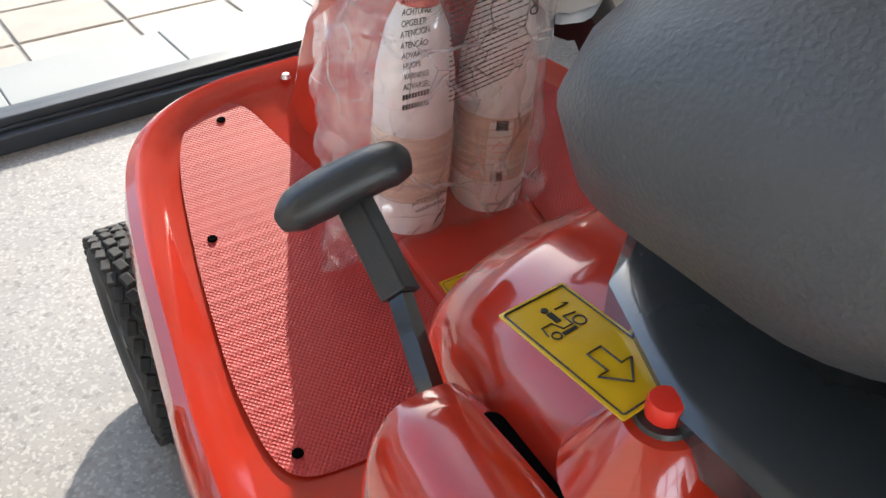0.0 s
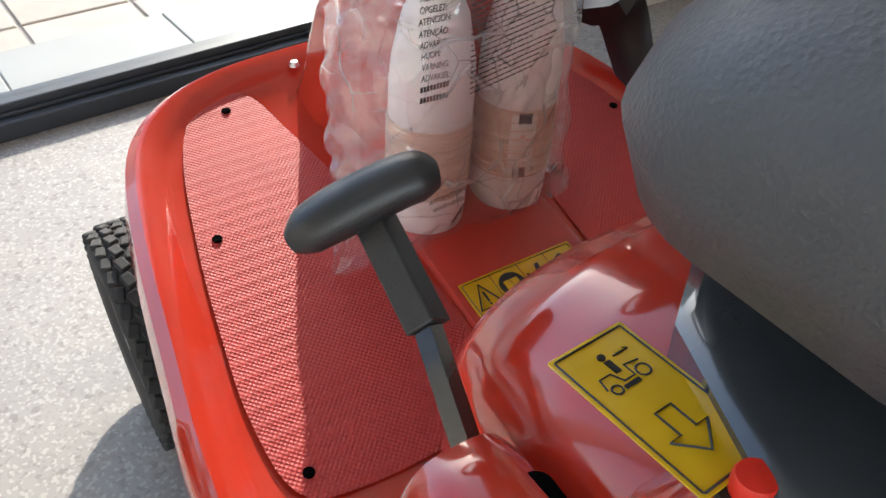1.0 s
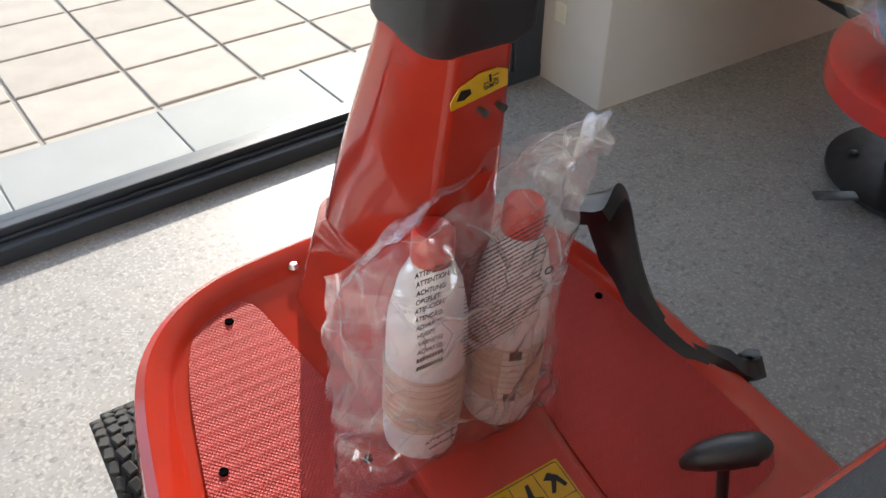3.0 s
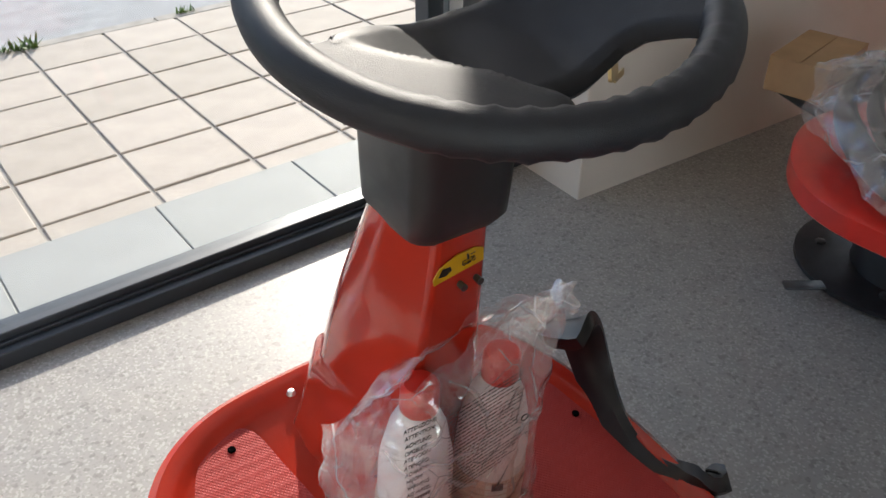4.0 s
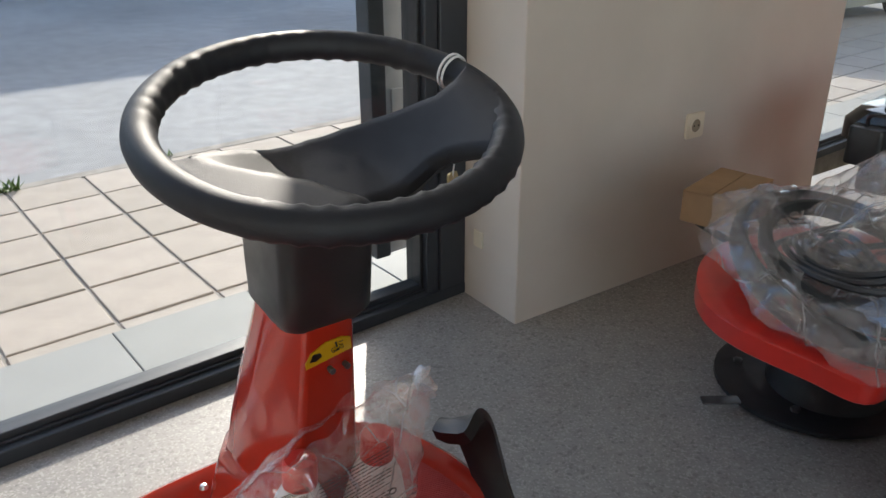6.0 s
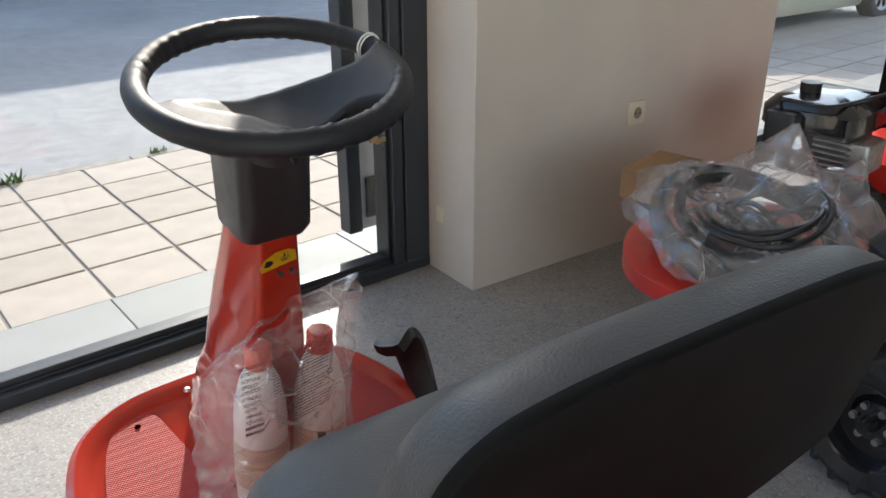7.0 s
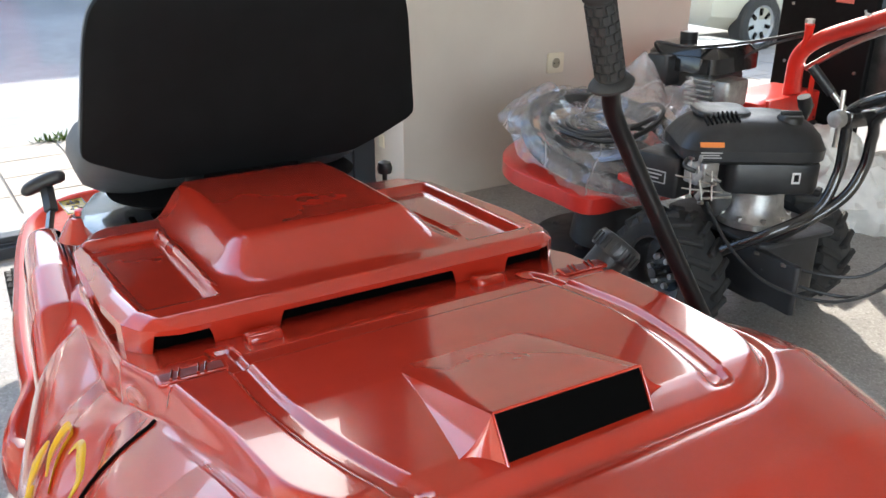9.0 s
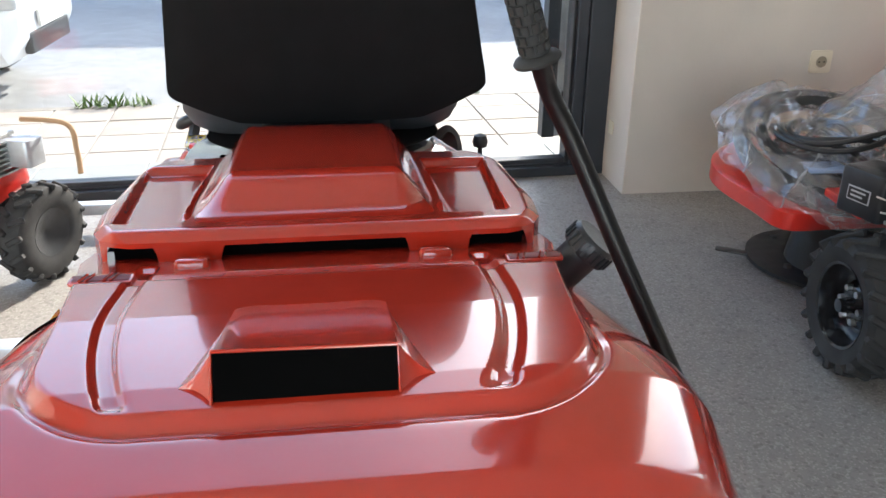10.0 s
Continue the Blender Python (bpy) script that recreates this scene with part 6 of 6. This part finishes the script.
for y in (-0.44, 0.44):
    rail = part("rail", soft_box(1.0, 0.045, 0.035, 0.006, 0.003, Matrix.Translation((0.0, y, 0.050))), GREY_ALU, stand, "pale metal rail")
    part("slot", soft_box(0.10, 0.008, 0.0015, 0.003, 0.0004, Matrix.Translation((0.37, y, 0.0855))), SHADE_BLACK, rail)
    for x in (-0.34, 0.06, 0.44):
        part("clamp", soft_box(0.06, 0.052, 0.012, 0.008, 0.003, Matrix.Translation((x, y, 0.0855))), STEEL, rail)
    for x in (-0.40, 0.40):
        part("foot", lathe([(0.022, 0.0), (0.024, 0.006), (0.024, 0.030), (0.014, 0.036), (0.012, 0.052)], 20, "z", (x, y - 0.035, 0)), BLACK, rail, "black rubber foot")
        part("foot_bracket", soft_box(0.035, 0.06, 0.008, 0.004, 0.002, Matrix.Translation((x, y - 0.02, 0.048))), STEEL, rail)
part("cross_bar", soft_box(0.035, 0.835, 0.030, 0.005, 0.002, Matrix.Translation((-0.47, 0.0, 0.052))), GREY_ALU, stand)


# ---------- parked cars across the pavement ----------
def car(label, m, paint, length=4.0):
    c = thing("parked_car", label, "car", m, "parked cars")
    loops = []
    for x, w, z0, z1 in ((-length / 2, 0.62, 0.45, 0.70), (-length / 2 + 0.10, 0.74, 0.30, 0.82), (-1.3, 0.83, 0.20, 0.95), (-0.8, 0.85, 0.18, 1.0), (0.9, 0.85, 0.18, 1.0), (1.45, 0.84, 0.20, 0.98), (length / 2 - 0.12, 0.75, 0.28, 0.90), (length / 2, 0.64, 0.40, 0.72)):
        loops.append([Vector((x, y * w, z0 + (z1 - z0) * zz)) for y, zz in ((-0.86, 0), (-1, 0.2), (-1, 0.6), (-0.95, 0.88), (-0.84, 1), (0, 1.03), (0.84, 1), (0.95, 0.88), (1, 0.6), (1, 0.2), (0.86, 0))])
    b = part("body", rings(loops), paint, c)
    loops = []
    for x, w, z1 in ((-1.25, 0.74, 0.97), (-0.70, 0.64, 1.34), (-0.45, 0.60, 1.43), (0.5, 0.60, 1.46), (1.1, 0.60, 1.40), (1.6, 0.70, 1.0)):
        loops.append([Vector((x, y * w * (1 if zz else 1.12), 0.95 + (z1 - 0.95) * zz)) for y, zz in ((-1, 0), (-0.97, 0.7), (-0.85, 0.97), (0, 1.02), (0.85, 0.97), (0.97, 0.7), (1, 0))])
    part("roof", rings(loops), paint, c)
    dark = GLOSS
    for sy in (-1, 1):
        part("side_window", rings([[Vector((x, sy * yy, z)) for x, z in ((-0.95, 1.02), (-0.55, 1.32), (0.95, 1.34), (1.35, 1.03))] for yy in (0.66, 0.735)]), dark, c, "dark side window", smooth=False)
    part("windscreen", rings([[Vector((x, y, z)) for y in (-0.58, 0.58)] + [Vector((x2, y, z2)) for y in (0.52, -0.52)] for x, z, x2, z2 in ((-1.27, 1.0, -0.74, 1.34), (-1.22, 0.98, -0.69, 1.32))]), dark, c, "dark windscreen", smooth=False)
    for sy in (-1, 1):
        part("headlight", soft_box(0.16, 0.34, 0.13, 0.05, 0.02, Matrix.Translation((-length / 2 + 0.10, sy * 0.56, 0.66)) @ Matrix.Rotation(radians(sy * 24), 4, "Z")), GREY_ALU, c, "clear headlight")
    part("grille", soft_box(0.06, 0.90, 0.14, 0.02, 0.01, Matrix.Translation((-length / 2 + 0.02, 0, 0.34))), BLACK, c, "dark lower grille")
    part("number_plate", box(-length / 2 - 0.03, -length / 2 - 0.01, -0.26, 0.26, 0.50, 0.61), WHITE_LABEL, c, smooth=False)
    for x in (-1.28, 1.22):
        for sy in (-1, 1):
            w = part("wheel", bmesh.new(), RUBBER, c, m=Matrix.Translation((x, sy * 0.77, 0.30)) @ Matrix.Rotation(radians(90), 4, "Z"))
            part("tyre", lathe([(0.19, -0.09), (0.28, -0.095), (0.30, -0.07), (0.30, 0.07), (0.28, 0.095), (0.19, 0.09), (0.19, -0.09)], 36, "x"), RUBBER, w)
            part("rim", lathe([(0.0, 0.085), (0.06, 0.085), (0.07, 0.06), (0.17, 0.06), (0.195, 0.092), (0.195, -0.092), (0.17, -0.06), (0.0, -0.06)], 36, "x"), GREY_ALU, w, "pale alloy rim")
            for k in range(7):
                a = 2 * math.pi * k / 7
                part("spoke_gap", box(-0.075, 0.075, -0.018, 0.018, 0.09, 0.16), SHADE_BLACK, w, smooth=False, m=Matrix.Rotation(a, 4, "X"))
    return c


WHITE_CAR = Mat("white_car_paint", (0.72, 0.73, 0.74), 0.2, Coat_Weight=0.8).mottle(2, 0.03).m
BEIGE_CAR = Mat("beige_car_paint", (0.55, 0.52, 0.42), 0.25, Coat_Weight=0.8).mottle(2, 0.03).m
ROADZ = PAVE - 0.05
car("white hatchback parked at the roadside", Matrix.Translation((-4.0, 5.75, ROADZ)) @ Matrix.Rotation(radians(180), 4, "Z"), WHITE_CAR)
car("beige car parked at the roadside", Matrix.Translation((8.2, 6.15, ROADZ)), BEIGE_CAR)

# weeds along the kerb
def weed(at, size, seed):
    rnd = random.Random(seed)
    w = thing("weed", "small green weed growing at the kerb", "weed", Matrix.Translation(at), "kerb weeds")
    bm = bmesh.new()
    for i in range(46):
        a, ln = rnd.uniform(0, 2 * math.pi), size * rnd.uniform(0.4, 1.0)
        o = Vector((rnd.uniform(-1, 1) * size * 1.1, rnd.uniform(-1, 1) * size * 0.35, 0))
        d = Vector((math.cos(a), math.sin(a), rnd.uniform(0.5, 1.6))).normalized() * ln
        s = d.cross(Vector((0, 0, 1))).normalized() * ln * 0.09
        v = [bm.verts.new(p) for p in (o - s, o + s, o + d * 0.6 + s * 0.8, o + d, o + d * 0.6 - s * 0.8)]
        bm.faces.new(v)
    leaf = part("leaves", bm, GRASS, w, smooth=False)
    leaf["kind"] = "stuff"
    return w


weed((0.12, 5.03, PAVE), 0.09, 1)
weed((1.0, 5.10, PAVE), 0.05, 2)
weed((-1.55, 4.95, PAVE), 0.13, 3)
weed((-1.30, 4.96, PAVE), 0.10, 4)
weed((5.6, 5.38, PAVE), 0.10, 5)

# ---------- paving slabs and threshold tiles ----------
def slab_mesh(name, w, d, h, bev, material):
    me = bpy.data.meshes.new(name)
    bm = rings([[Vector((x, y, z)) for x, y in ((-w / 2 + i, -d / 2 + i), (w / 2 - i, -d / 2 + i), (w / 2 - i, d / 2 - i), (-w / 2 + i, d / 2 - i))] for i, z in ((0, -h), (0, -bev), (bev, 0))])
    bmesh.ops.recalc_face_normals(bm, faces=bm.faces)
    bm.to_mesh(me)
    bm.free()
    me.materials.append(material)
    return me


TX, TY = 0.389, 0.343
bed = bpy.data.objects["pavement_bed"]
me = slab_mesh("paving_slab", TX - 0.014, TY - 0.014, 0.03, 0.004, SLAB)
for i in range(-22, 34):
    for j in range(-2, 5):
        ob = new("paving_slab", me)
        ob.parent = bed
        ob.matrix_local = Matrix.Translation((0.312 + TX * (i + 0.5), 1.109 + TY * (j + 0.5), PAVE + random.uniform(-0.0015, 0.0015)))
strip = bpy.data.objects["threshold_bed"]
me = slab_mesh("threshold_tile", 0.401, 0.345, 0.02, 0.003, STRIP)
for i in range(-10, 13):
    ob = new("threshold_tile", me)
    ob.parent = strip
    ob.matrix_local = Matrix.Translation((0.112 + 0.403 * (i + 0.5), 0.213, 0.001))
